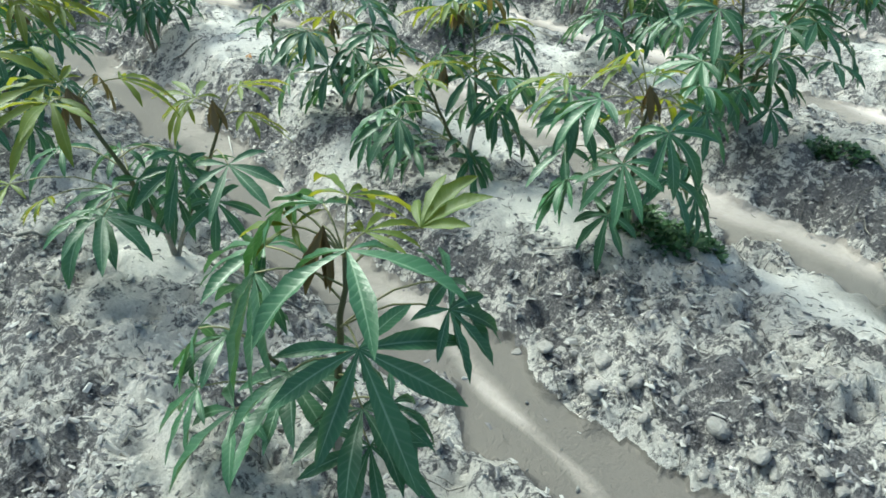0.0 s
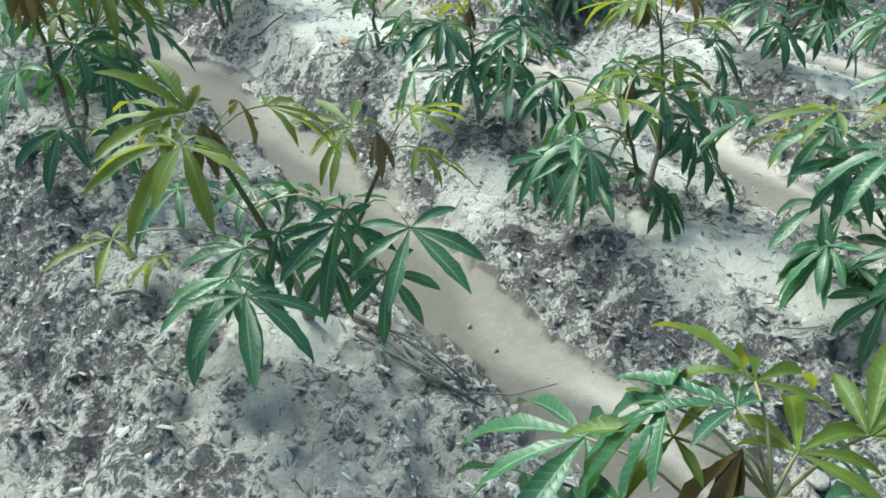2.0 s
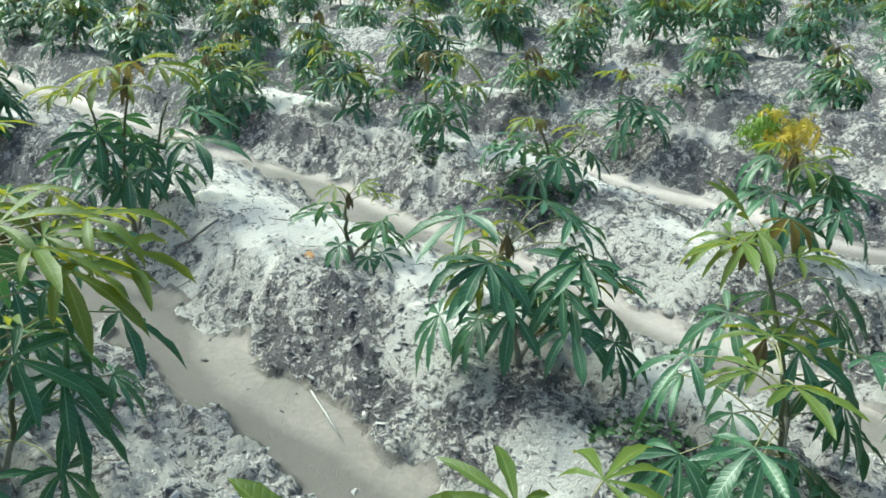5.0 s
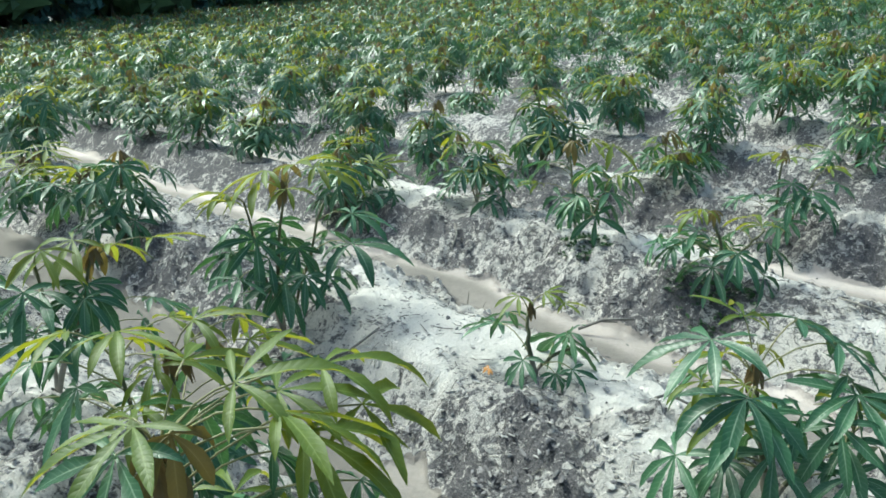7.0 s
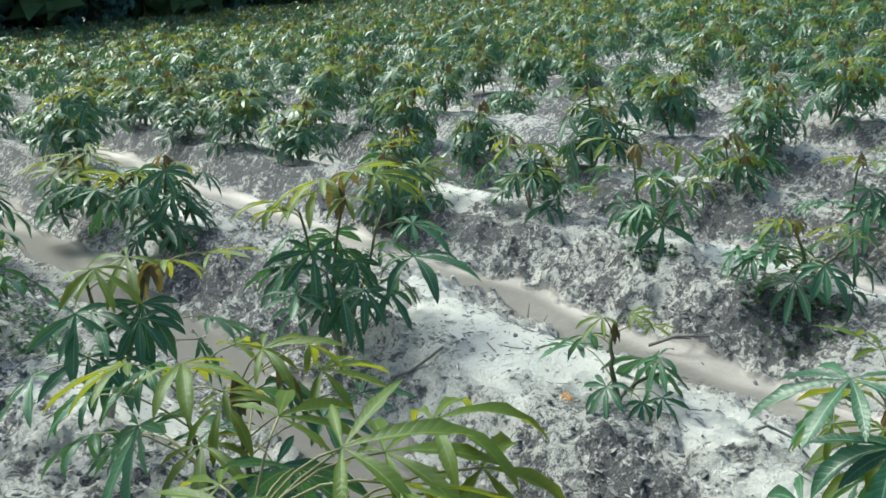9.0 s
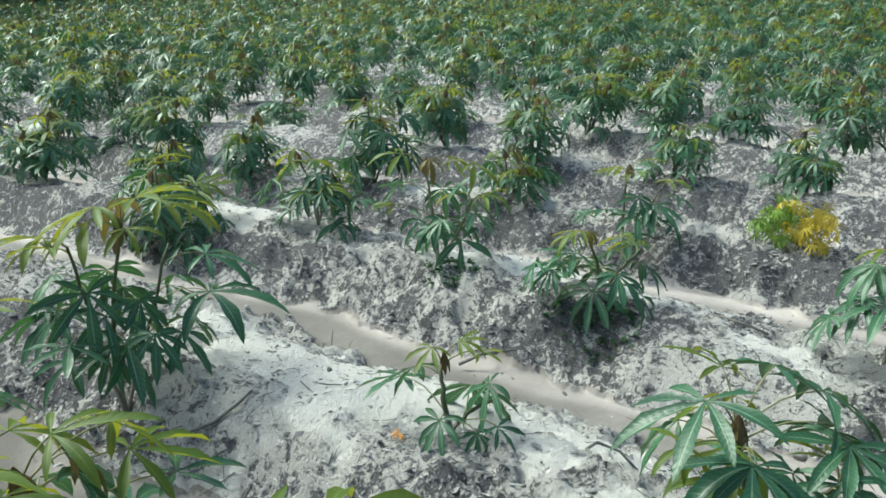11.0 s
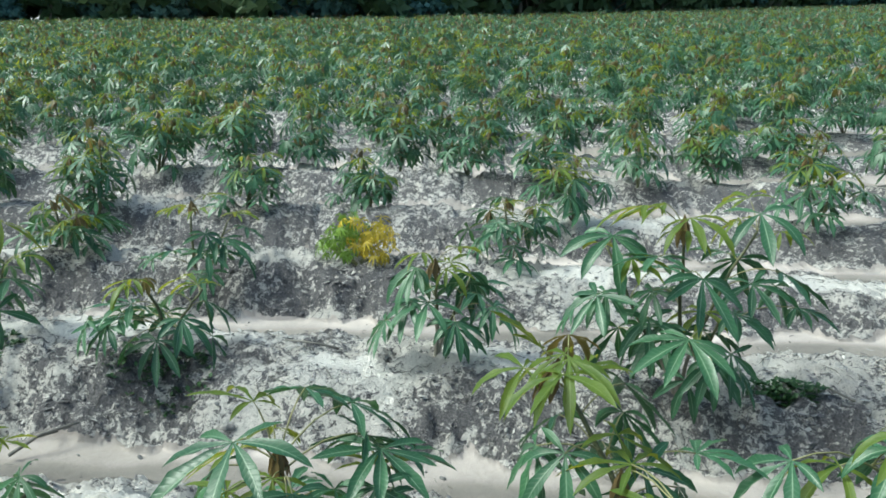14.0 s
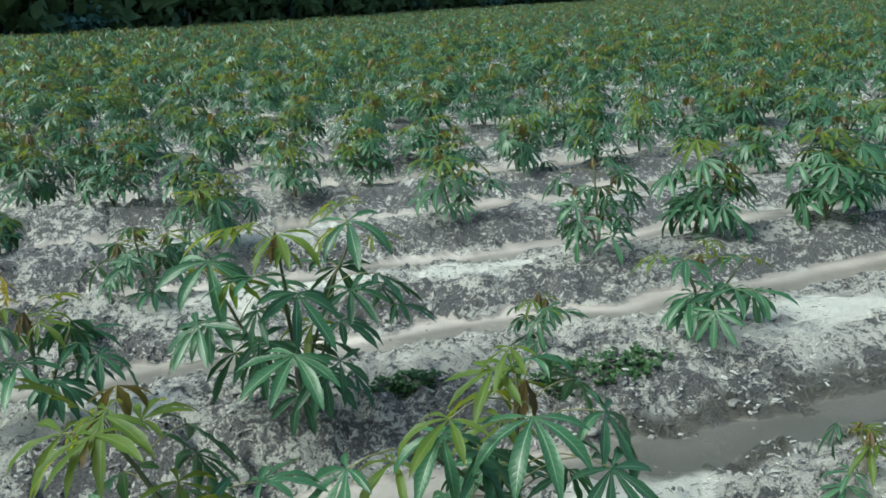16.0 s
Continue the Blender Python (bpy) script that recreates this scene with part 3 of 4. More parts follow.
# ---- plants near the path whose growth is known leaf by leaf: foot, stem tips, label, further leaves, (kind, hub, size) ----
grown(0.95, 1.70, -0.01, [(-0.04, -0.17, 0.67), (-0.14, 0.11, 0.37)], "young cassava plant with drooping green leaves on a sandy ridge", 3, [
    ("m", -0.07, -0.23, 0.72, 1.15), ("m", -0.10, -0.30, 0.55, 1.25), ("m", 0.18, -0.22, 0.56, 0.95), ("u", 0.13, -0.19, 0.69, 0.90), ("m", -0.10, 0.06, 0.62, 0.90),
    ("y", 0.03, -0.08, 0.75, 0.90), ("m", -0.09, -0.04, 0.75, 0.80), ("m", -0.20, -0.10, 0.66, 1.10), ("m", -0.16, -0.12, 0.42, 1.00), ("m", -0.23, 0.03, 0.26, 1.00),
    ("m", -0.08, -0.27, 0.38, 0.90), ("t", -0.06, -0.13, 0.73, 1.25), ("m", 0.11, -0.31, 0.56, 0.75), ("m", -0.11, -0.01, 0.32, 0.80), ("m", -0.11, 0.15, 0.48, 0.80),
    ("m", -0.18, 0.14, 0.38, 0.75), ("m", -0.23, 0.18, 0.40, 0.80), ("m", 0.05, -0.18, 0.27, 0.70), ("m", -0.04, -0.10, 0.76, 0.70), ("y", -0.09, -0.06, 0.71, 0.60)])
grown(1.05, 2.97, 0.01, [(-0.25, -0.08, 0.64), (0.19, -0.13, 0.52)], "leaning cassava plant with yellow-green tops on a sandy ridge", 5, [
    ("y", -0.32, -0.10, 0.68, 1.20), ("u", -0.27, -0.03, 0.70, 1.00), ("y", -0.34, -0.16, 0.68, 0.95), ("y", -0.31, -0.03, 0.70, 1.00), ("a", -0.17, -0.08, 0.72, 0.85),
    ("y", -0.11, -0.09, 0.70, 1.00), ("y", 0.14, -0.05, 0.58, 0.80), ("y", 0.26, -0.14, 0.62, 0.85), ("y", 0.08, -0.11, 0.59, 0.70), ("t", -0.27, -0.10, 0.70, 1.10),
    ("t", 0.16, -0.14, 0.59, 0.90), ("m", -0.04, -0.30, 0.50, 0.90), ("m", 0.08, -0.40, 0.46, 0.90), ("m", -0.27, -0.15, 0.32, 1.10), ("m", -0.04, -0.23, 0.33, 0.75),
    ("m", 0.04, -0.36, 0.33, 0.75), ("m", -0.19, -0.06, 0.33, 0.90), ("m", -0.10, -0.07, 0.35, 0.80), ("m", 0.17, 0.01, 0.34, 0.70), ("y", -0.46, 0.10, 0.37, 0.70),
    ("y", -0.37, 0.04, 0.32, 0.60)])
grown(2.28, 2.78, 0.09, [(0.22, 0.22, 0.54), (-0.22, 0.00, 0.46)], "cassava plant with a brown tip and yellow-green upper leaves", 11, [
    ("y", 0.12, 0.23, 0.67, 0.90), ("y", 0.21, 0.23, 0.65, 0.80), ("a", 0.31, 0.21, 0.67, 0.90), ("y", 0.06, 0.25, 0.65, 0.90), ("u", 0.22, 0.29, 0.66, 0.90),
    ("y", -0.04, 0.09, 0.46, 0.90), ("y", 0.16, 0.09, 0.44, 0.90), ("t", 0.18, 0.25, 0.65, 1.10), ("t", -0.02, 0.11, 0.44, 0.90), ("m", -0.37, 0.15, 0.23, 0.85),
    ("m", -0.30, 0.20, 0.46, 0.90), ("m", -0.29, 0.06, 0.19, 0.85), ("m", -0.05, -0.03, 0.15, 1.05), ("m", 0.23, -0.08, 0.14, 0.90), ("m", -0.07, -0.12, 0.11, 0.85),
    ("m", 0.34, 0.10, 0.33, 0.90), ("m", -0.26, 0.08, 0.33, 0.70), ("m", 0.12, -0.11, 0.41, 0.80), ("m", 0.13, 0.31, 0.42, 1.00), ("m", 0.30, 0.05, 0.53, 1.00),
    ("m", 0.05, 0.04, 0.40, 0.90), ("y", 0.23, 0.34, 0.60, 0.80)])
grown(2.25, 3.66, 0.13, [(-0.01, 0.08, 0.41), (0.10, -0.16, 0.29)], "bushy dark green cassava plant on a ridge", 9, [
    ("m", -0.13, 0.08, 0.19, 0.85), ("m", -0.01, -0.06, 0.34, 0.90), ("m", -0.05, -0.22, 0.24, 0.85), ("m", 0.19, -0.11, 0.39, 1.00), ("m", 0.18, -0.22, 0.35, 0.75),
    ("y", -0.14, 0.07, 0.34, 0.70), ("y", -0.13, 0.17, 0.40, 0.60), ("y", 0.04, 0.10, 0.48, 0.70), ("t", -0.01, 0.08, 0.46, 0.90), ("m", -0.18, 0.13, 0.55, 1.05),
    ("m", 0.09, -0.09, 0.53, 1.00), ("m", -0.19, -0.00, 0.43, 1.00), ("m", 0.05, -0.17, 0.42, 0.90), ("m", 0.11, 0.03, 0.56, 0.90), ("m", 0.01, 0.23, 0.39, 0.90),
    ("m", -0.20, 0.01, 0.43, 1.00), ("m", 0.08, -0.13, 0.45, 0.90), ("m", -0.05, -0.17, 0.37, 0.80), ("y", 0.02, 0.14, 0.56, 0.80)])
grown(2.40, 4.66, 0.17, [(0.02, 0.06, 0.25), (0.10, -0.11, 0.13)], "small cassava plant on a pale sandy patch", 2, [
    ("m", -0.02, 0.13, 0.23, 0.75), ("m", 0.09, -0.09, 0.18, 0.75), ("m", -0.06, 0.01, 0.08, 0.65), ("y", 0.11, -0.04, 0.28, 0.50), ("y", 0.05, 0.01, 0.32, 0.50),
    ("m", -0.00, -0.10, 0.04, 0.55), ("m", 0.01, -0.17, 0.08, 0.50), ("t", 0.02, 0.05, 0.29, 0.70), ("y", -0.04, 0.06, 0.32, 0.50)])
grown(2.12, 6.00, -0.06, [(0.02, -0.04, 0.82), (0.18, -0.10, 0.72), (-0.15, 0.05, 0.75)], "large dark green cassava plant with amber top leaves", 10, [
    ("a", 0.01, -0.05, 0.92, 1.10), ("y", -0.08, -0.03, 0.90, 1.10), ("y", 0.12, -0.14, 0.91, 1.00), ("y", 0.28, -0.11, 0.86, 0.80), ("y", 0.02, -0.13, 0.93, 1.00),
    ("y", -0.12, -0.03, 0.85, 1.10), ("m", 0.28, -0.19, 0.67, 1.00), ("m", -0.18, -0.09, 0.61, 1.10), ("m", -0.09, -0.16, 0.42, 1.15), ("m", 0.17, -0.33, 0.57, 1.30),
    ("m", -0.20, 0.02, 0.33, 0.90), ("m", 0.03, -0.10, 0.53, 0.90), ("m", -0.20, 0.11, 0.51, 1.00), ("m", 0.10, -0.24, 0.41, 0.80), ("t", 0.00, -0.04, 0.85, 1.10),
    ("m", -0.23, 0.02, 0.53, 1.00), ("m", -0.07, -0.14, 0.38, 1.10), ("y", -0.23, 0.06, 0.80, 0.90), ("m", 0.19, -0.07, 0.54, 0.90), ("m", -0.00, 0.04, 0.63, 0.90)])
grown(4.05, 5.74, 0.20, [(0.14, 0.20, 0.53), (0.05, -0.18, 0.38)], "upright cassava plant with an amber tip on a ridge", 8, [
    ("a", 0.12, 0.15, 0.57, 0.90), ("y", 0.06, 0.30, 0.59, 1.00), ("y", 0.21, 0.07, 0.58, 0.90), ("y", 0.10, -0.16, 0.58, 1.00), ("y", -0.03, 0.29, 0.30, 0.80),
    ("m", -0.04, 0.10, 0.24, 1.00), ("m", 0.03, -0.21, 0.31, 1.00), ("m", 0.03, -0.11, 0.46, 0.90), ("m", 0.03, 0.26, 0.43, 0.90), ("t", 0.14, 0.19, 0.58, 1.00),
    ("m", 0.13, -0.26, 0.42, 0.80), ("m", -0.10, -0.08, 0.28, 0.80)])
grown(3.98, 4.74, 0.19, [(-0.02, 0.08, 0.33), (0.10, -0.16, 0.27)], "leaning cassava plant with long drooping leaves", 7, [
    ("m", -0.08, 0.11, 0.25, 1.00), ("m", -0.10, 0.00, 0.08, 1.05), ("m", 0.02, -0.22, 0.06, 1.00), ("m", 0.14, -0.16, 0.20, 0.90), ("m", -0.05, 0.16, 0.05, 0.80),
    ("a", -0.02, 0.06, 0.36, 0.60), ("y", 0.12, -0.05, 0.32, 0.60), ("y", -0.09, 0.12, 0.34, 0.60), ("m", 0.11, -0.02, 0.25, 0.80)])
grown(4.05, 3.45, 0.16, [(0.04, 0.00, 0.43), (0.05, -0.16, 0.35)], "cassava plant with a brown tip on a crumbly ridge", 7, [
    ("m", -0.04, 0.09, 0.43, 1.00), ("m", -0.09, 0.11, 0.28, 1.00), ("m", -0.11, 0.03, 0.28, 1.05), ("m", -0.07, -0.10, 0.15, 0.85), ("m", 0.10, -0.16, 0.37, 1.00),
    ("m", 0.06, -0.19, 0.20, 0.90), ("t", 0.04, 0.00, 0.46, 1.00), ("y", 0.12, -0.10, 0.49, 0.70), ("y", -0.03, 0.06, 0.50, 0.70), ("m", -0.10, 0.23, 0.19, 0.90),
    ("m", 0.12, -0.06, 0.30, 0.80)])
grown(3.72, 2.38, 0.08, [(-0.12, 0.04, 0.77), (-0.02, -0.28, 0.75), (0.02, 0.32, 0.66), (-0.11, -0.12, 0.38)], "large bushy cassava plant with dark fingered leaves", 16, [
    ("y", -0.11, 0.12, 0.88, 1.00), ("y", -0.16, 0.21, 0.88, 0.90), ("y", -0.22, 0.05, 0.84, 1.15), ("y", 0.03, -0.25, 0.88, 0.90), ("m", -0.12, -0.25, 0.84, 1.20),
    ("m", -0.03, 0.31, 0.73, 1.20), ("m", -0.30, 0.01, 0.62, 1.15), ("m", -0.31, 0.05, 0.38, 1.20), ("m", -0.12, -0.35, 0.60, 1.10), ("m", -0.08, 0.34, 0.50, 0.90),
    ("m", -0.11, -0.18, 0.42, 1.00), ("m", -0.08, -0.44, 0.44, 0.90), ("y", -0.08, 0.24, 0.65, 0.80), ("m", 0.04, -0.18, 0.64, 0.90), ("m", -0.15, 0.15, 0.67, 0.90),
    ("t", -0.14, 0.05, 0.84, 1.10), ("m", -0.09, 0.16, 0.39, 1.00), ("m", -0.15, -0.23, 0.56, 0.90), ("m", -0.06, 0.10, 0.35, 1.00)])
grown(2.40, 1.94, 0.10, [(-0.02, -0.00, 0.46), (-0.01, 0.28, 0.38)], "cassava plant with broad dark leaves on a ridge", 13, [
    ("y", -0.05, 0.09, 0.60, 0.75), ("y", 0.01, 0.01, 0.57, 0.70), ("m", -0.21, 0.05, 0.52, 1.15), ("m", -0.16, -0.19, 0.46, 1.05), ("m", -0.12, 0.27, 0.48, 1.00),
    ("m", -0.09, 0.52, 0.43, 1.00), ("m", -0.29, -0.13, 0.37, 0.90), ("m", 0.11, -0.10, 0.54, 0.80), ("y", -0.16, 0.26, 0.54, 0.80), ("m", -0.18, 0.22, 0.29, 0.80),
    ("m", -0.02, 0.09, 0.30, 0.85), ("t", -0.04, -0.01, 0.55, 1.10), ("y", -0.06, 0.04, 0.66, 0.70), ("m", 0.02, -0.20, 0.49, 0.80), ("m", -0.16, 0.18, 0.43, 0.90)])
grown(3.75, 0.30, 0.07, [(0.07, 0.06, 0.40), (-0.07, -0.22, 0.37)], "cassava plant with drooping leaves beside a wet furrow", 6, [
    ("m", 0.02, 0.08, 0.39, 0.90), ("m", -0.05, 0.09, 0.23, 1.00), ("m", -0.13, -0.24, 0.21, 1.00), ("m", -0.03, -0.20, 0.38, 0.90), ("y", 0.03, -0.06, 0.46, 0.70),
    ("y", -0.02, -0.30, 0.36, 0.70), ("t", 0.04, -0.03, 0.40, 0.80), ("m", 0.04, -0.14, 0.23, 0.70)])
grown(5.45, 5.10, 0.01, [(-0.05, 0.00, 0.64), (0.06, -0.19, 0.50)], "cassava plant with two leafy shoots on a ridge", 7, [
    ("y", -0.12, 0.07, 0.63, 0.80), ("y", 0.12, -0.23, 0.55, 0.80), ("m", -0.12, 0.11, 0.35, 0.95), ("m", 0.00, -0.19, 0.41, 1.05), ("m", -0.11, -0.10, 0.46, 0.90),
    ("m", -0.10, 0.26, 0.30, 0.70), ("t", -0.05, -0.00, 0.67, 0.90), ("y", 0.02, -0.08, 0.69, 0.70), ("m", 0.14, -0.29, 0.45, 0.80)])
grown(1.05, 4.85, 0.07, [(0.04, 0.08, 0.47), (-0.10, 0.10, 0.51)], "cassava plant with brown folded leaves at its tips", 9, [
    ("y", 0.10, 0.03, 0.60, 0.90), ("t", 0.03, 0.06, 0.55, 1.20), ("m", 0.15, 0.04, 0.49, 0.90), ("m", 0.25, -0.00, 0.36, 0.90), ("y", 0.25, -0.01, 0.51, 1.00),
    ("y", -0.11, 0.04, 0.62, 1.00), ("y", -0.11, -0.03, 0.43, 0.90), ("m", -0.16, 0.15, 0.58, 0.80), ("m", -0.22, 0.07, 0.48, 0.90), ("a", 0.15, 0.04, 0.54, 0.80),
    ("m", -0.27, 0.25, 0.51, 0.80), ("y", 0.08, 0.15, 0.58, 0.90), ("y", 0.24, 0.03, 0.57, 0.80), ("y", -0.21, 0.13, 0.62, 0.90), ("m", 0.33, -0.06, 0.43, 0.80)])
grown(0.78, 4.15, 0.20, [(-0.06, -0.03, 0.55), (0.05, 0.02, 0.31)], "bushy cassava plant with yellow-green top leaves beside the furrow", 6, [
    ("t", -0.07, -0.04, 0.59, 1.30), ("a", -0.06, -0.09, 0.61, 0.90), ("m", -0.15, -0.08, 0.60, 1.00), ("m", 0.04, 0.01, 0.59, 0.85), ("y", 0.15, -0.09, 0.62, 0.90),
    ("y", 0.13, -0.21, 0.59, 1.00), ("m", 0.24, -0.22, 0.45, 0.90), ("y", 0.05, -0.12, 0.68, 0.90), ("y", 0.18, -0.17, 0.57, 0.95), ("y", 0.25, -0.09, 0.64, 1.00),
    ("y", -0.11, -0.06, 0.63, 1.00), ("y", 0.02, 0.01, 0.69, 0.90), ("y", 0.08, -0.21, 0.65, 1.00), ("m", 0.15, -0.06, 0.48, 0.90), ("y", 0.28, -0.18, 0.58, 0.90),
    ("m", -0.15, -0.05, 0.31, 1.15), ("m", 0.14, -0.14, 0.22, 1.00), ("m", 0.19, -0.03, 0.36, 0.90), ("m", 0.08, -0.19, 0.08, 0.90), ("m", 0.28, -0.06, 0.20, 0.80),
    ("m", -0.08, 0.06, 0.05, 0.90)])
grown(1.00, 5.75, 0.18, [(0.14, -0.13, 0.53), (-0.04, -0.10, 0.52)], "cassava plant with yellow-green upper leaves beside the furrow", 4, [
    ("y", 0.08, -0.14, 0.59, 1.00), ("y", 0.20, -0.12, 0.55, 0.90), ("a", 0.16, -0.15, 0.56, 0.80), ("y", -0.05, -0.23, 0.60, 0.90), ("m", 0.07, -0.21, 0.40, 0.80),
    ("m", 0.30, -0.21, 0.35, 0.90), ("m", -0.10, -0.16, 0.45, 0.90), ("y", 0.34, -0.18, 0.56, 0.90), ("t", 0.14, -0.13, 0.57, 0.90), ("m", -0.09, -0.19, 0.31, 0.90),
    ("m", 0.00, -0.21, 0.29, 0.80)])


# ---- further plants near the path: x, y, stem tips from the base, leaf density, leaf size, youth, label ----
def plant(x, y, tips, lush, size, tone, label):
    detailed_plant(x, y, tips, label, 100 + len(NEAR), lush, size, tone)
    NEAR.append((x, y))


plant(0.78, 6.75, [(0.05, 0.0, 0.6), (-0.1, 0.1, 0.5)], 0.9, 1.0, 0.7, "cassava plant with yellow-green upper leaves on a ridge")
plant(4.02, 1.1, [(0.0, 0.0, 0.22), (0.05, -0.08, 0.16)], 0.7, 0.65, 0.6, "small pale cassava plant beside a weedy patch")
plant(2.32, 0.72, [(-0.05, 0.03, 0.14), (0.06, -0.05, 0.1)], 0.6, 0.6, 0.7, "low pale cassava sprout beside a wet furrow")
plant(4.3, 6.85, [(-0.1, 0.11, 0.58), (0.1, -0.04, 0.42), (-0.16, -0.12, 0.4)], 1.05, 1.05, 0.55, "cassava plant with drooping leaves on a ridge")
plant(5.75, 6.17, [(-0.02, 0.04, 0.5), (0.1, -0.1, 0.36), (-0.1, -0.16, 0.4)], 1.05, 1.05, 0.6, "cassava plant with yellow-green upper leaves on a ridge")
plant(5.4, -0.06, [(0.01, 0.02, 0.66), (0.05, -0.16, 0.52), (0.0, 0.16, 0.48)], 0.9, 1.0, 0.1, "bushy green cassava plant on a far ridge")
plant(5.83, 3.02, [(0.0, 0.05, 0.48), (0.05, -0.14, 0.42), (0.0, 0.14, 0.4)], 0.85, 0.95, 0.3, "cassava plant with dark leaves on a ridge")

# ---- the rows beyond: a few grown shapes, set out along the ridges ----
rng = random.Random(21)


def random_tips(rng):
    h = rng.uniform(0.46, 0.70)
    out = [(rng.uniform(-0.08, 0.08), rng.uniform(-0.08, 0.08), h)]
    for _ in range(rng.choice((1, 1, 2, 2))):
        a_ = rng.uniform(0, 2 * math.pi)
        out.append((math.cos(a_) * rng.uniform(0.1, 0.22), math.sin(a_) * rng.uniform(0.1, 0.22), h * rng.uniform(0.55, 0.9)))
    return out


# plants of the rows beyond that stand by themselves
SET = [(7.15, 2.45), (7.06, 0.45), (7.6, 4.25), (7.45, 5.35), (7.14, 6.6), (7.5, 7.8), (5.81, 7.5), (5.5, 8.7), (4.45, 8.45), (4.2, 9.75), (2.15, 8.0), (2.1, 9.15),
       (3.75, 7.75), (5.55, -1.0), (5.3, -2.05), (0.85, 7.8), (1.0, 8.8)]


def row_places():
    taken = list(NEAR) + [(5.76, 4.1)]
    places = list(SET)
    for k in range(-14, 75):
        ridge_x = FURROW_X + (k + 0.5) * PITCH
        y = -110 + rng.uniform(0, 1)
        while y < 95:
            y += rng.uniform(0.68, 0.98)
            x = ridge_x + float(drift(ridge_x, y)) + rng.uniform(-0.26, 0.26)
            if rng.random() < 0.05 or (-1.0 < x < 8.0 and -2.4 < y < 9.6) or any(abs(x - a_) < 0.75 and abs(y - b_) < 0.62 for a_, b_ in taken):
                continue
            places.append((x, y))
    return places


# the wood's edge round the field
EDGE = [(-22, 48), (0, 48), (20, 53), (40, 60), (60, 60), (75, 45), (72, 26), (73, 12), (105, -27), (125, -60), (128, -110)]


def in_field(x, y):
    """Inside the wood's edge, and not behind the path."""
    inside = False
    loop = EDGE + [(-22, -110)]
    for (x0, y0), (x1, y1) in zip(loop, loop[1:] + loop[:1]):
        if (y0 > y) != (y1 > y) and x < x0 + (y - y0) / (y1 - y0) * (x1 - x0):
            inside = not inside
    return inside and (x > 0.4 or (abs(x) < 8 and abs(y) < 12)) and y > -1.5 * x - 6


places = [p for p in row_places() if p in SET or in_field(*p)]
places.sort(key=lambda p: (p[0] - 0.4) ** 2 + (p[1] - 3.2) ** 2)
SHAPES = []
for k in range(12):
    crown, stalk = crown_data(random_tips(rng), 2 if k < 5 else 1, rng, 1.35, rng.uniform(0.82, 0.92), (0.35, 0.5, 0.4, 0.6, 0.25)[k % 5])
    root = tagged(new("cassava_plant"), "cassava plant with drooping fingered leaves in a long row", "plant", "cassava plants in the rows")
    crown.object("crown", SLOTS, root)
    stalk.object("stem", SLOTS, root)
    SHAPES.append(root)
used = 0
for k, (x, y) in enumerate(places[:200]):
    m = pose(x, y, height(x, y) - 0.02, 0, 0, rng.uniform(0, 360)) @ Matrix.Diagonal((rng.uniform(1.05, 1.28), rng.uniform(1.05, 1.28), rng.uniform(0.95, 1.15), 1))
    if used < len(SHAPES):
        SHAPES[used].matrix_world = m
        used += 1
    else:
        copy_thing(rng.choice(SHAPES[:5] if k < 45 else SHAPES[5:]), m)

def far_shapes(count, lush, size, skip):
    """Plants simplified for the distance."""
    out = []
    for k in range(count):
        crown, stalk = crown_data(random_tips(rng), 0, rng, lush, size, rng.choice((0.2, 0.3, 0.4, 0.55)))
        v, f, m, uv = crown.data()
        keep = np.arange(len(f)) % skip != 1 if skip else np.ones(len(f), bool)
        out.append((v, f[keep], m[keep], uv))
    return out


FAR_SHAPES = [far_shapes(14, 1.45, 0.98, 0), far_shapes(14, 0.85, 1.38, 0), far_shapes(14, 0.5, 2.1, 2)]
far = Pile()
rest = places[200:]
gz = ground(np.array([p[0] for p in rest]), np.array([p[1] for p in rest]))[0]
for (x, y), z in zip(rest, gz):
    away = math.hypot(x, y - 3)
    v, f, m, uv = rng.choice(FAR_SHAPES[0 if away < 17 else 1 if away < 34 else 2])
    turn, k = rng.uniform(0, 6.28), rng.uniform(1.0, 1.38)
    c, s = math.cos(turn) * k, math.sin(turn) * k
    far.add(v, f, m, uv, Matrix(((c, -s, 0, x), (s, c, 0, y), (0, 0, 0.84 * k, z), (0, 0, 0, 1))))
field = far.object("cassava_rows", SLOTS)
tagged(field, "distant rows of green cassava plants up to the wood", "crop field", kind="stuff")


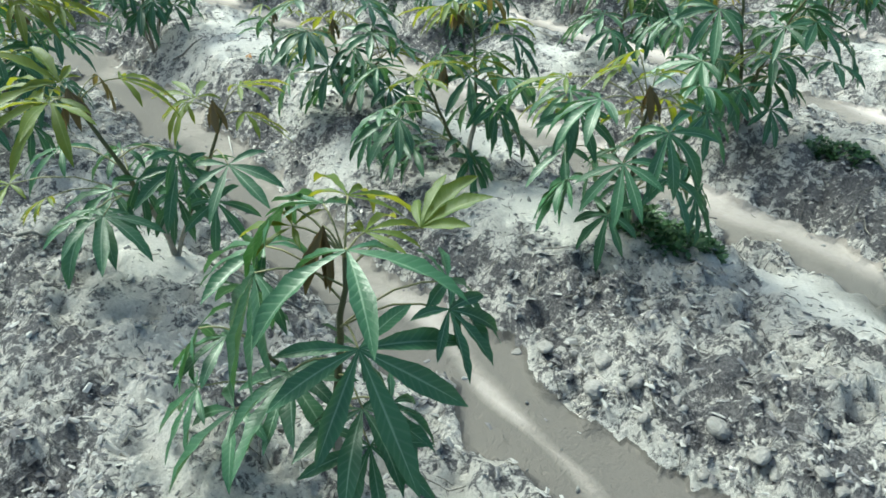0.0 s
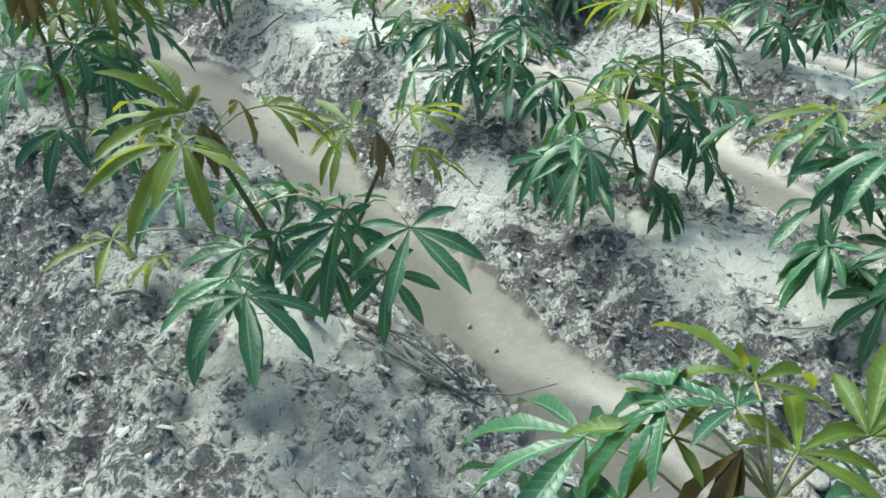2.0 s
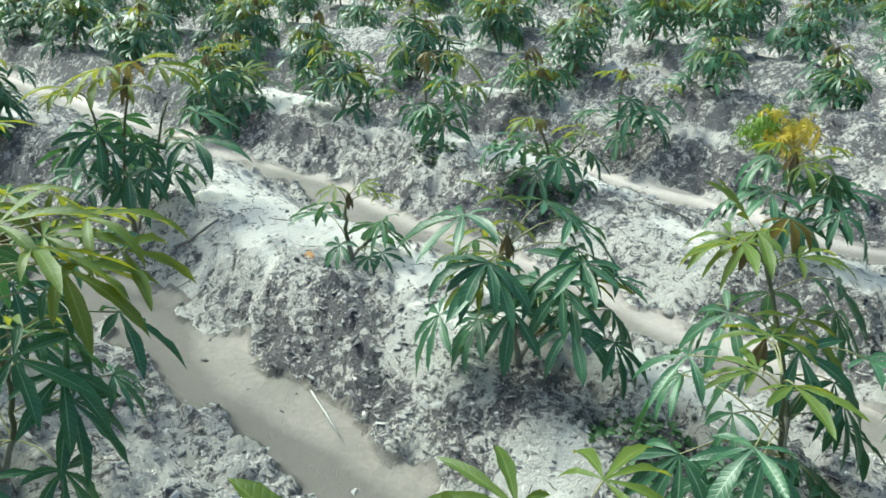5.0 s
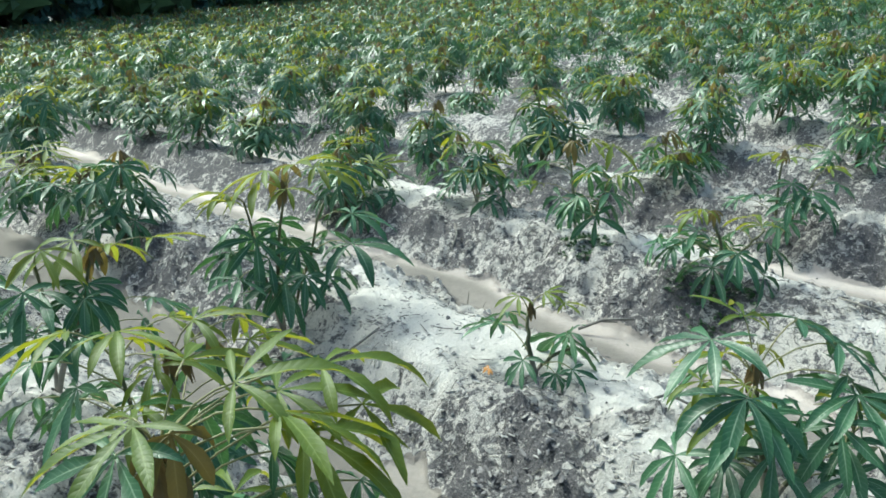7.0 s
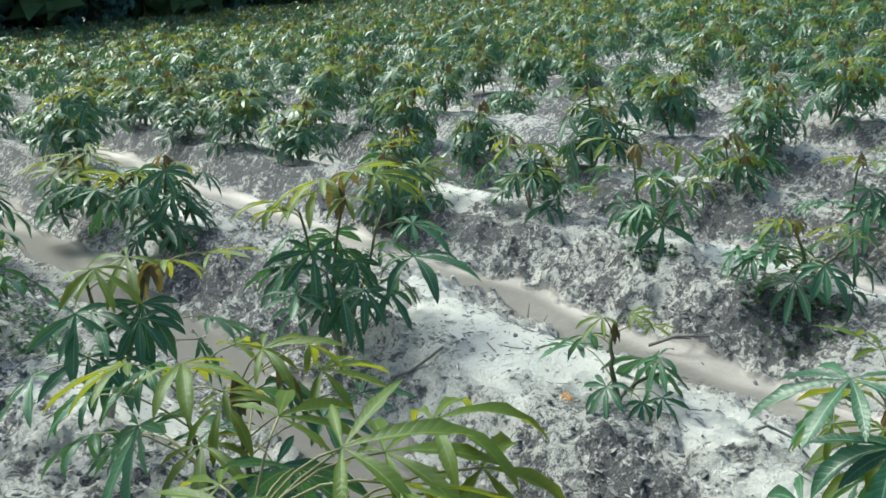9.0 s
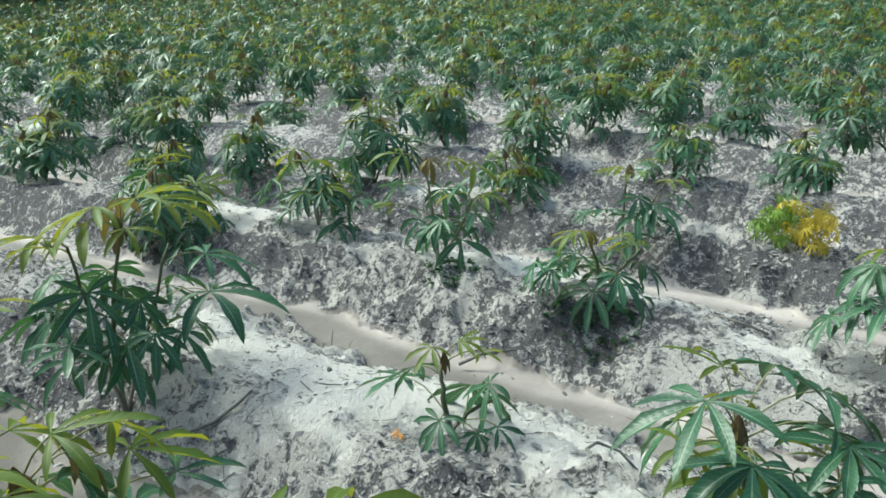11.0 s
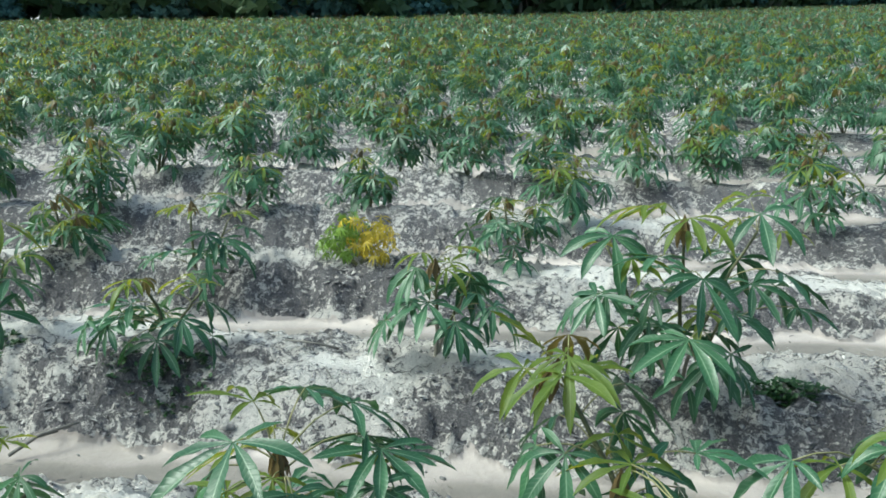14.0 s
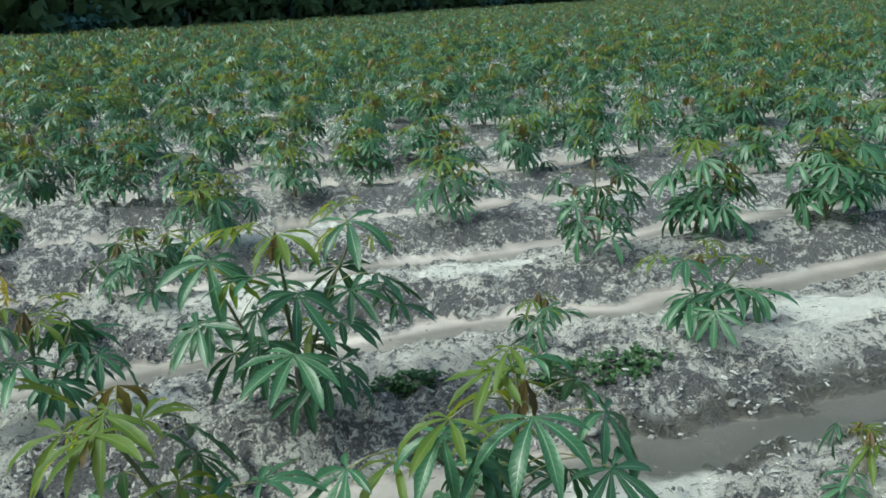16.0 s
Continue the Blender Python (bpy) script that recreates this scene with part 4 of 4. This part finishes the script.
# ---- yellowing plant, weeds, fallen leaves ----
def yellowing_plant(x, y):
    rng = random.Random(5)
    root = tagged(new("yellowing_plant"), "low wilting plant, half green and half bright yellow", "plant")
    root.matrix_world = pose(x, y, height(x, y) - 0.01)
    for k in range(7):
        a_ = rng.uniform(0, 6.28)
        tip = (0.14 * math.cos(a_), 0.26 * math.sin(a_), rng.uniform(0.14, 0.24))
        v, f = tube(stem_points(tip, rng, 4), np.linspace(0.006, 0.003, 5), 5)
        mesh_object("stem", v, f, [PETIOLE], parent=root)
    for half, mat, sign in (("green_leaves", LIME, 1), ("yellow_leaves", YELLOW, -1)):
        pile = Pile()
        for k in range(64):
            v, f, m, uv = rng.choice(LEAVES[2]["mature"])
            keep = m == 0
            py = sign * rng.uniform(-0.01, 0.20)
            p = (rng.uniform(-0.14, 0.14), py, 0.05 + rng.uniform(0.08, 0.34) * (1 - (py / 0.34) ** 2))
            mm = Matrix.Translation(p) @ Euler((rng.uniform(-0.3, 0.3), rng.uniform(0.35, 0.8), rng.uniform(0, 6.28))).to_matrix().to_4x4() @ Matrix.Scale(rng.uniform(0.32, 0.46), 4)
            pile.add(v, f[keep], 0, uv, mm)
        pile.object(half, [mat], root)


yellowing_plant(5.76, 4.08)


def weed_patch(x, y, rx, ry, count, tall, seed):
    """A mat of small creeping weeds."""
    rng = random.Random(seed)
    pile = Pile()
    for k in range(count):
        a_, r = rng.uniform(0, 6.28), math.sqrt(rng.random())
        px, py = x + rx * r * math.cos(a_), y + ry * r * math.sin(a_)
        z = height(px, py) + rng.uniform(0.0, tall) * (1 - r * 0.7)
        for j in range(rng.choice((3, 4, 5))):
            t, el, s = rng.uniform(0, 6.28), rng.uniform(-0.2, 0.9), rng.uniform(0.014, 0.032)
            d = np.array([math.cos(t) * math.cos(el), math.sin(t) * math.cos(el), math.sin(el)])
            w = np.array([-math.sin(t), math.cos(t), 0]) * 0.42
            up = np.array([0, 0, 0.12])
            q = np.array([px, py, z])
            pile.add([q, q + s * (0.5 * d + w + up), q + s * d * 1.1, q + s * (0.5 * d - w + up), q + s * 0.5 * d],
                     [(0, 4, 1, 1), (4, 2, 1, 1), (0, 3, 4, 4), (4, 3, 2, 2)], 0, [(0.5, 0), (1, 0.5), (0.5, 1), (0, 0.5), (0.5, 0.5)])
        if k % 6 == 0:
            v, f = tube([(px, py, height(px, py) - 0.01), (px + rng.uniform(-0.02, 0.02), py, z)], (0.0018, 0.001), 3)
            pile.add(v, f, 1)
    ob = pile.object("weed_patch", [WEED, PETIOLE])
    return tagged(ob, "low mat of small green weeds on a ridge", "weeds", kind="stuff")


weed_patch(2.54, 1.93, 0.19, 0.26, 480, 0.12, 1)
weed_patch(3.81, 1.89, 0.08, 0.17, 150, 0.05, 2)
weed_patch(3.58, 0.98, 0.16, 0.36, 300, 0.05, 3)
weed_patch(3.86, 4.72, 0.14, 0.26, 90, 0.04, 4)
weed_patch(1.02, 7.0, 0.25, 0.5, 160, 0.07, 7)
weed_patch(2.20, 3.10, 0.16, 0.22, 90, 0.03, 5)
weed_patch(3.95, 5.60, 0.14, 0.16, 70, 0.04, 6)


def fallen_leaf(x, y, scale, seed):
    rng = random.Random(seed)
    pile = Pile()
    n = np.array([0.0, 0.0, 1.0])
    for k in range(5):
        a_ = radians(k * 45 + rng.uniform(-15, 15))
        finger(pile, (0, 0, 0), np.array([math.cos(a_), math.sin(a_), 0.3]), n, 0.085 * scale, 0.013 * scale, radians(70 + rng.uniform(-20, 30)), 6, rng)
    ob = pile.object("fallen_leaf", [DRY])
    ob.matrix_world = pose(x, y, height(x, y) + 0.035, rng.uniform(-20, 20), rng.uniform(-20, 20), rng.uniform(0, 360))
    tagged(ob, "withered orange leaf lying on the pale sand", "leaf")


fallen_leaf(2.28, 4.79, 0.42, 1)


# ---- clods, twigs and litter ----
def clod_field():
    rng = random.Random(11)
    base = []
    for k in range(6):
        bm = bmesh.new()
        bmesh.ops.create_icosphere(bm, subdivisions=1, radius=1.0)
        for v in bm.verts:
            v.co *= 0.75 + 0.5 * rng.random()
        v = np.array([v.co[:] for v in bm.verts])
        f = np.array([[w.index for w in q.verts] + [q.verts[2].index] for q in bm.faces])
        base.append((v, f))
        bm.free()
    n = 8000
    r = np.random.RandomState(3)
    x, y = r.uniform(-0.2, 6.6, n), r.uniform(-0.5, 8.5, n)
    z, s, fl, w, si = ground(x, y)
    dark, pale = Pile(), Pile()
    for px, py, pz, ps, pf in zip(x, y, z, s, fl):
        if pf > 0.15 and rng.random() < 0.93:
            continue
        if ps > 0.75 and rng.random() < 0.72:
            continue
        size = 0.004 + 0.009 * rng.random() ** 2.2
        v, f = rng.choice(base)
        m = pose(px, py, pz + size * 0.25, rng.uniform(-40, 40), rng.uniform(-40, 40), rng.uniform(0, 360)) @ Matrix.Diagonal((size * 1.5, size * rng.uniform(0.7, 1.1), size * rng.uniform(0.5, 0.8), 1))
        (pale if rng.random() < 0.03 else dark).add(v, f, 0, None, m)
    tagged(dark.object("soil_clods", [CLOD]), "dark grey soil crumbs strewn over the ridges", "clods", kind="stuff")
    tagged(pale.object("sand_clods", [PALE_CLOD]), "pale lumps of dry sand on the ridges", "clods", kind="stuff")


clod_field()


def lump(x, y, size, seed):
    """A large clod, broken and uneven."""
    rng = random.Random(seed)
    bm = bmesh.new()
    bmesh.ops.create_icosphere(bm, subdivisions=3, radius=1.0)
    dents = [(Vector((rng.gauss(0, 1), rng.gauss(0, 1), rng.gauss(0, 1))).normalized(), rng.uniform(0.1, 0.45)) for _ in range(9)]
    for v in bm.verts:
        p = v.co.normalized()
        v.co *= 1.0 - sum(depth * max(0.0, p.dot(way) - 0.55) * 1.6 for way, depth in dents) + rng.uniform(-0.05, 0.05)
        v.co.x, v.co.y, v.co.z = v.co.x * size * 1.3, v.co.y * size, v.co.z * size * 0.7
    me = bpy.data.meshes.new("clod")
    bm.to_mesh(me)
    bm.free()
    me.materials.append(LUMP)
    ob = new("clod", me)
    ob.matrix_world = pose(x, y, height(x, y) + size * 0.1, rng.uniform(-15, 15), rng.uniform(-15, 15), rng.uniform(0, 360))
    tagged(ob, "grey lump of soil fallen at the furrow's edge", "clod", "clods along the furrow")


rng = random.Random(77)
for k in range(16):
    lump(1.76 + rng.uniform(-0.05, 0.09), 0.85 + 0.065 * k + rng.uniform(-0.03, 0.03), rng.uniform(0.016, 0.038), 300 + k)
for k in range(10):
    y = 0.4 + 0.42 * k + rng.uniform(-0.2, 0.2)
    lump(3.36 + float(drift(3.3, y)) + rng.uniform(-0.03, 0.08), y, rng.uniform(0.014, 0.03), 400 + k)


def chip_field():
    """Broken crust: flat angular chips, dark ones and paler dry ones, thick on the crumbly flanks and thin on the pale sand."""
    r = np.random.RandomState(5)
    n = 155000
    x, y = r.uniform(-0.3, 7.2, n), r.uniform(-0.7, 9.0, n)
    z, sand_, floor2, w, si = ground(x, y)
    clump = value_noise(x * 4.5, y * 4.5, 41) * 0.5 + value_noise(x * 13, y * 13, 42) * 0.5
    chance = np.clip(1.12 - sand_, 0.07, 1) * (1 - 0.98 * (floor2 > 0.2)) * step(0.22, 0.70, clump) * 1.4
    keep = r.uniform(0, 1, n) < chance
    x, y, z, sand_ = x[keep], y[keep], z[keep], sand_[keep]
    n = len(x)
    ln = 0.005 + 0.018 * r.uniform(0, 1, n) ** 2.2
    wd = ln * r.uniform(0.22, 0.5, n)
    a_, tilt = r.normal(1.57, 0.9, n), r.normal(0, 0.22, n)
    d = np.stack([np.cos(a_) * np.cos(tilt), np.sin(a_) * np.cos(tilt), np.sin(tilt)], 1) * ln[:, None]
    side = np.stack([-np.sin(a_), np.cos(a_), r.normal(0, 0.35, n)], 1) * wd[:, None]
    up = np.zeros((n, 3))
    up[:, 2] = wd * r.uniform(0.3, 0.8, n)
    c = np.stack([x, y, z + 0.002], 1)
    u1, u2, u3 = (r.uniform(0.5, 1.1, n)[:, None] for _ in range(3))
    v = np.stack([c - d * u1 - side * u2, c + d * u3 - side, c + d + side * u1, c - d * u2 + side * u3, c + up - d * 0.45 * u3, c + up * u1 + d * 0.5], 1)
    k = np.arange(n)[:, None] * 6
    f = np.stack([k + np.array(q) for q in ((0, 1, 5, 4), (1, 2, 5, 5), (2, 3, 4, 5), (3, 0, 4, 4))], 1).reshape(-1, 4)
    pale = r.uniform(0, 1, n) < 0.30 + 0.3 * np.clip(sand_, 0, 1)
    slot = np.repeat(pale.astype(np.int32), 4)
    pile = Pile()
    pile.add(v.reshape(-1, 3), f, slot)
    tagged(pile.object("soil_chips", [FLAKE, DRY_FLAKE], None, False), "dark and pale chips of crumbled crust strewn over the ridges", "clods", kind="stuff")


chip_field()


def litter():
    rng = random.Random(12)
    pile = Pile()
    for k in range(5600):
        x, y = rng.uniform(-0.1, 6.2), rng.uniform(-0.3, 8.0)
        if rng.random() < 0.9 and on_floor(x, y) > 0.1:
            continue
        ln = rng.uniform(0.015, 0.05) if rng.random() < 0.96 else rng.uniform(0.06, 0.16)
        a_ = rng.uniform(0, 6.28)
        p = []
        for t in (-0.5, 0, 0.5):
            q = (x + math.cos(a_) * ln * t + rng.uniform(-0.004, 0.004), y + math.sin(a_) * ln * t)
            p.append((*q, height(*q) + rng.uniform(0.003, 0.014)))
        v, f = tube(p, (0.0014 + 0.012 * ln, 0.0016 + 0.01 * ln, 0.001), 3)
        pile.add(v, f)
    tagged(pile.object("plant_litter", [TWIG]), "dry roots and stalk bits strewn on the soil", "litter", kind="stuff")


litter()


def stick(points, radius, label, mat=None):
    pts = [(x, y, height(x, y) + up) for x, y, up in points]
    v, f = tube(pts, np.linspace(radius, radius * 0.6, len(pts)), 6)
    tagged(mesh_object("stick", v, f, [mat or TWIG]), label, "stick")


stick([(0.59, 3.22, 0.02), (0.64, 3.19, 0.025), (0.70, 3.16, 0.02)], 0.007, "short dark dry stick lying on the ridge")
stick([(3.24, 5.86, -0.03), (3.23, 5.86, 0.05), (3.235, 5.855, 0.12)], 0.004, "thin dry stalk standing at the furrow's edge")
stick([(3.27, 5.79, -0.03), (3.275, 5.78, 0.04), (3.29, 5.77, 0.07)], 0.003, "thin dry stalk standing at the furrow's edge")
stick([(1.22, 3.03, 0.03), (1.20, 2.84, 0.03), (1.22, 2.62, 0.03), (1.27, 2.50, 0.02)], 0.010, "long dry root along the ridge's flank")
stick([(1.87, 4.30, 0.03), (1.81, 4.15, 0.04), (1.77, 4.03, 0.02)], 0.004, "pale dry straw lying over the ridge", PALE_CLOD)


stick([(1.19, 2.98, 0.05), (1.24, 2.80, 0.05), (1.27, 2.63, 0.03), (1.30, 2.52, 0.02)], 0.006, "dry root along the ridge's flank")
stick([(1.16, 2.90, 0.06), (1.26, 2.72, 0.06), (1.31, 2.55, 0.02)], 0.005, "dry root along the ridge's flank")
stick([(1.12, 2.82, 0.03), (1.18, 2.66, 0.05), (1.30, 2.46, 0.02)], 0.006, "dry root along the ridge's flank")
stick([(1.27, 2.50, 0.03), (1.40, 2.45, 0.05), (1.53, 2.42, 0.03)], 0.0025, "thin brown straw across the furrow")
stick([(3.42, 5.22, 0.03), (3.50, 5.12, 0.09), (3.60, 5.00, 0.05)], 0.009, "dark broken cane lying across the ridge's foot")
stick([(3.52, 5.14, 0.07), (3.60, 5.10, 0.03)], 0.006, "dark broken cane lying across the ridge's foot")
stick([(2.10, 5.60, 0.015), (2.14, 5.52, 0.02), (2.19, 5.44, 0.03), (2.25, 5.43, 0.02)], 0.008, "curved dark twig lying on the ridge")
stick([(3.80, 6.58, 0.01), (3.86, 6.60, 0.04), (3.91, 6.68, 0.05)], 0.008, "dark twig lying on the crumbly ridge")
stick([(2.56, 4.20, 0.01), (2.60, 4.25, 0.05), (2.67, 4.24, 0.06), (2.71, 4.17, 0.04), (2.70, 4.10, 0.01)], 0.007, "looped dark root sticking out of the ridge")
stick([(4.20, 3.95, 0.02), (4.15, 4.05, 0.03), (4.12, 4.2, 0.02)], 0.007, "dark twig lying at the furrow's edge")
stick([(3.72, 1.62, 0.02), (3.80, 1.72, 0.03), (3.86, 1.78, 0.02)], 0.006, "thin dark twig beside the weeds")


# ---- the wood at the field's edge ----
def leaf_cloud(pile, centre, radius, count, size, rng, mat=0, flat=0.7):
    r = np.random.RandomState(rng.randrange(1 << 30))
    d = r.normal(size=(count, 3))
    d /= np.linalg.norm(d, axis=1)[:, None]
    p = np.array(centre) + d * (radius * r.uniform(0.45, 1.0, count) ** 0.6)[:, None] * np.array([1, 1, flat])
    a1 = r.normal(size=(count, 3))
    a1 /= np.linalg.norm(a1, axis=1)[:, None]
    a2 = np.cross(a1, d)
    a2 /= np.linalg.norm(a2, axis=1)[:, None] + 1e-6
    s = size * r.uniform(0.6, 1.3, count)[:, None]
    v = np.stack([p - a1 * s, p + a2 * s * 0.5, p + a1 * s, p - a2 * s * 0.5], 1).reshape(-1, 3)
    pile.add(v, np.arange(count * 4).reshape(-1, 4), mat)


def make_tree(seed, tall, spread, low_crown):
    rng = random.Random(seed)
    root = tagged(new("tree"), "dark green broadleaf tree at the field's edge", "tree", "trees at the field's edge")
    trunk = Pile()
    pts = [(0, 0, -0.3)] + [(rng.uniform(-0.2, 0.2), rng.uniform(-0.2, 0.2), tall * t) for t in (0.2, 0.4, 0.6, 0.8)]
    v, f = tube(pts, np.linspace(0.20, 0.06, len(pts)), 8)
    trunk.add(v, f)
    crown = Pile()
    for k in range(11):
        t = rng.uniform(low_crown, 0.95)
        a_ = rng.uniform(0, 6.28)
        r = spread * rng.uniform(0.4, 1.0) * (1.15 - t * 0.6)
        end = (math.cos(a_) * r, math.sin(a_) * r, tall * t + rng.uniform(0.2, 0.8))
        start = (0, 0, tall * max(0.1, t - 0.15))
        v, f = tube([start, [(p + q) / 2 + 0.1 for p, q in zip(start, end)], end], (0.06, 0.04, 0.015), 5)
        trunk.add(v, f)
        leaf_cloud(crown, end, rng.uniform(0.9, 1.5), 66, 0.43, rng)
    trunk.object("trunk", [BARK], root)
    crown.object("crown", [CANOPY], root, False)
    return root


def make_shrub(seed, mat, label):
    rng = random.Random(seed)
    root = tagged(new("shrub"), label, "shrub", "shrubs at the field's edge")
    wood, crown = Pile(), Pile()
    for k in range(9):
        a_, r = rng.uniform(0, 6.28), rng.uniform(0.2, 1.3)
        end = (math.cos(a_) * r, math.sin(a_) * r, rng.uniform(0.5, 2.2))
        v, f = tube([(0, 0, -0.2), (end[0] * 0.5, end[1] * 0.5, end[2] * 0.6), end], (0.03, 0.02, 0.01), 4)
        wood.add(v, f)
        leaf_cloud(crown, end, rng.uniform(0.5, 0.9), 46, 0.31, rng)
    wood.object("woody_stem", [BARK], root)
    crown.object("crown", [mat], root, False)
    return root


trees = [make_tree(1, 9.0, 2.6, 0.25), make_tree(2, 11.0, 3.0, 0.30), make_tree(3, 8.0, 2.8, 0.15), make_tree(4, 12.0, 2.6, 0.4)]
shrubs = [make_shrub(1, CANOPY, "dark dense shrub below the trees"), make_shrub(2, CANOPY_PALE, "lighter green shrub at the field's edge"), make_shrub(3, CANOPY, "dark dense shrub below the trees")]


def edge_places():
    """Along the wood's edge: places and the way out of the field."""
    out = []
    for (x0, y0), (x1, y1) in zip(EDGE, EDGE[1:]):
        n = max(1, round(math.hypot(x1 - x0, y1 - y0) / 2.7))
        d = Vector((-(y1 - y0), x1 - x0)).normalized()
        out += [(x0 + (x1 - x0) * k / n, y0 + (y1 - y0) * k / n, d.x, d.y) for k in range(n)]
    return out


rng = random.Random(31)
first_t, first_s = list(trees), list(shrubs)
for k, (x, y, ox, oy) in enumerate(edge_places()):
    for row in range(3):
        out = 2.5 + 4 * row + rng.uniform(-1, 1)
        px, py = x + ox * out + rng.uniform(-0.8, 0.8), y + oy * out + rng.uniform(-0.8, 0.8)
        m = pose(px, py, float(rise(px)) - 0.05, 0, 0, rng.uniform(0, 360)) @ Matrix.Scale(rng.uniform(0.8, 1.25), 4)
        if first_t:
            first_t.pop().matrix_world = m
        else:
            copy_thing(rng.choice(trees), m)
    for row in (0, 2, 3):
        if row == 2 and k % 3 == 0:
            continue
        out = 1.0 + 2.2 * row + rng.uniform(-0.6, 0.6)
        px, py = x + ox * out + rng.uniform(-1.2, 1.2), y + oy * out + rng.uniform(-1.2, 1.2)
        m = pose(px, py, float(rise(px)) - 0.05, 0, 0, rng.uniform(0, 360)) @ Matrix.Scale(rng.uniform(0.9, 1.3) + 0.55 * row, 4)
        if first_s:
            first_s.pop().matrix_world = m
        else:
            copy_thing(shrubs[1] if row == 0 and px > 70 and -45 < py < 8 and rng.random() < 0.7 else rng.choice(shrubs), m)
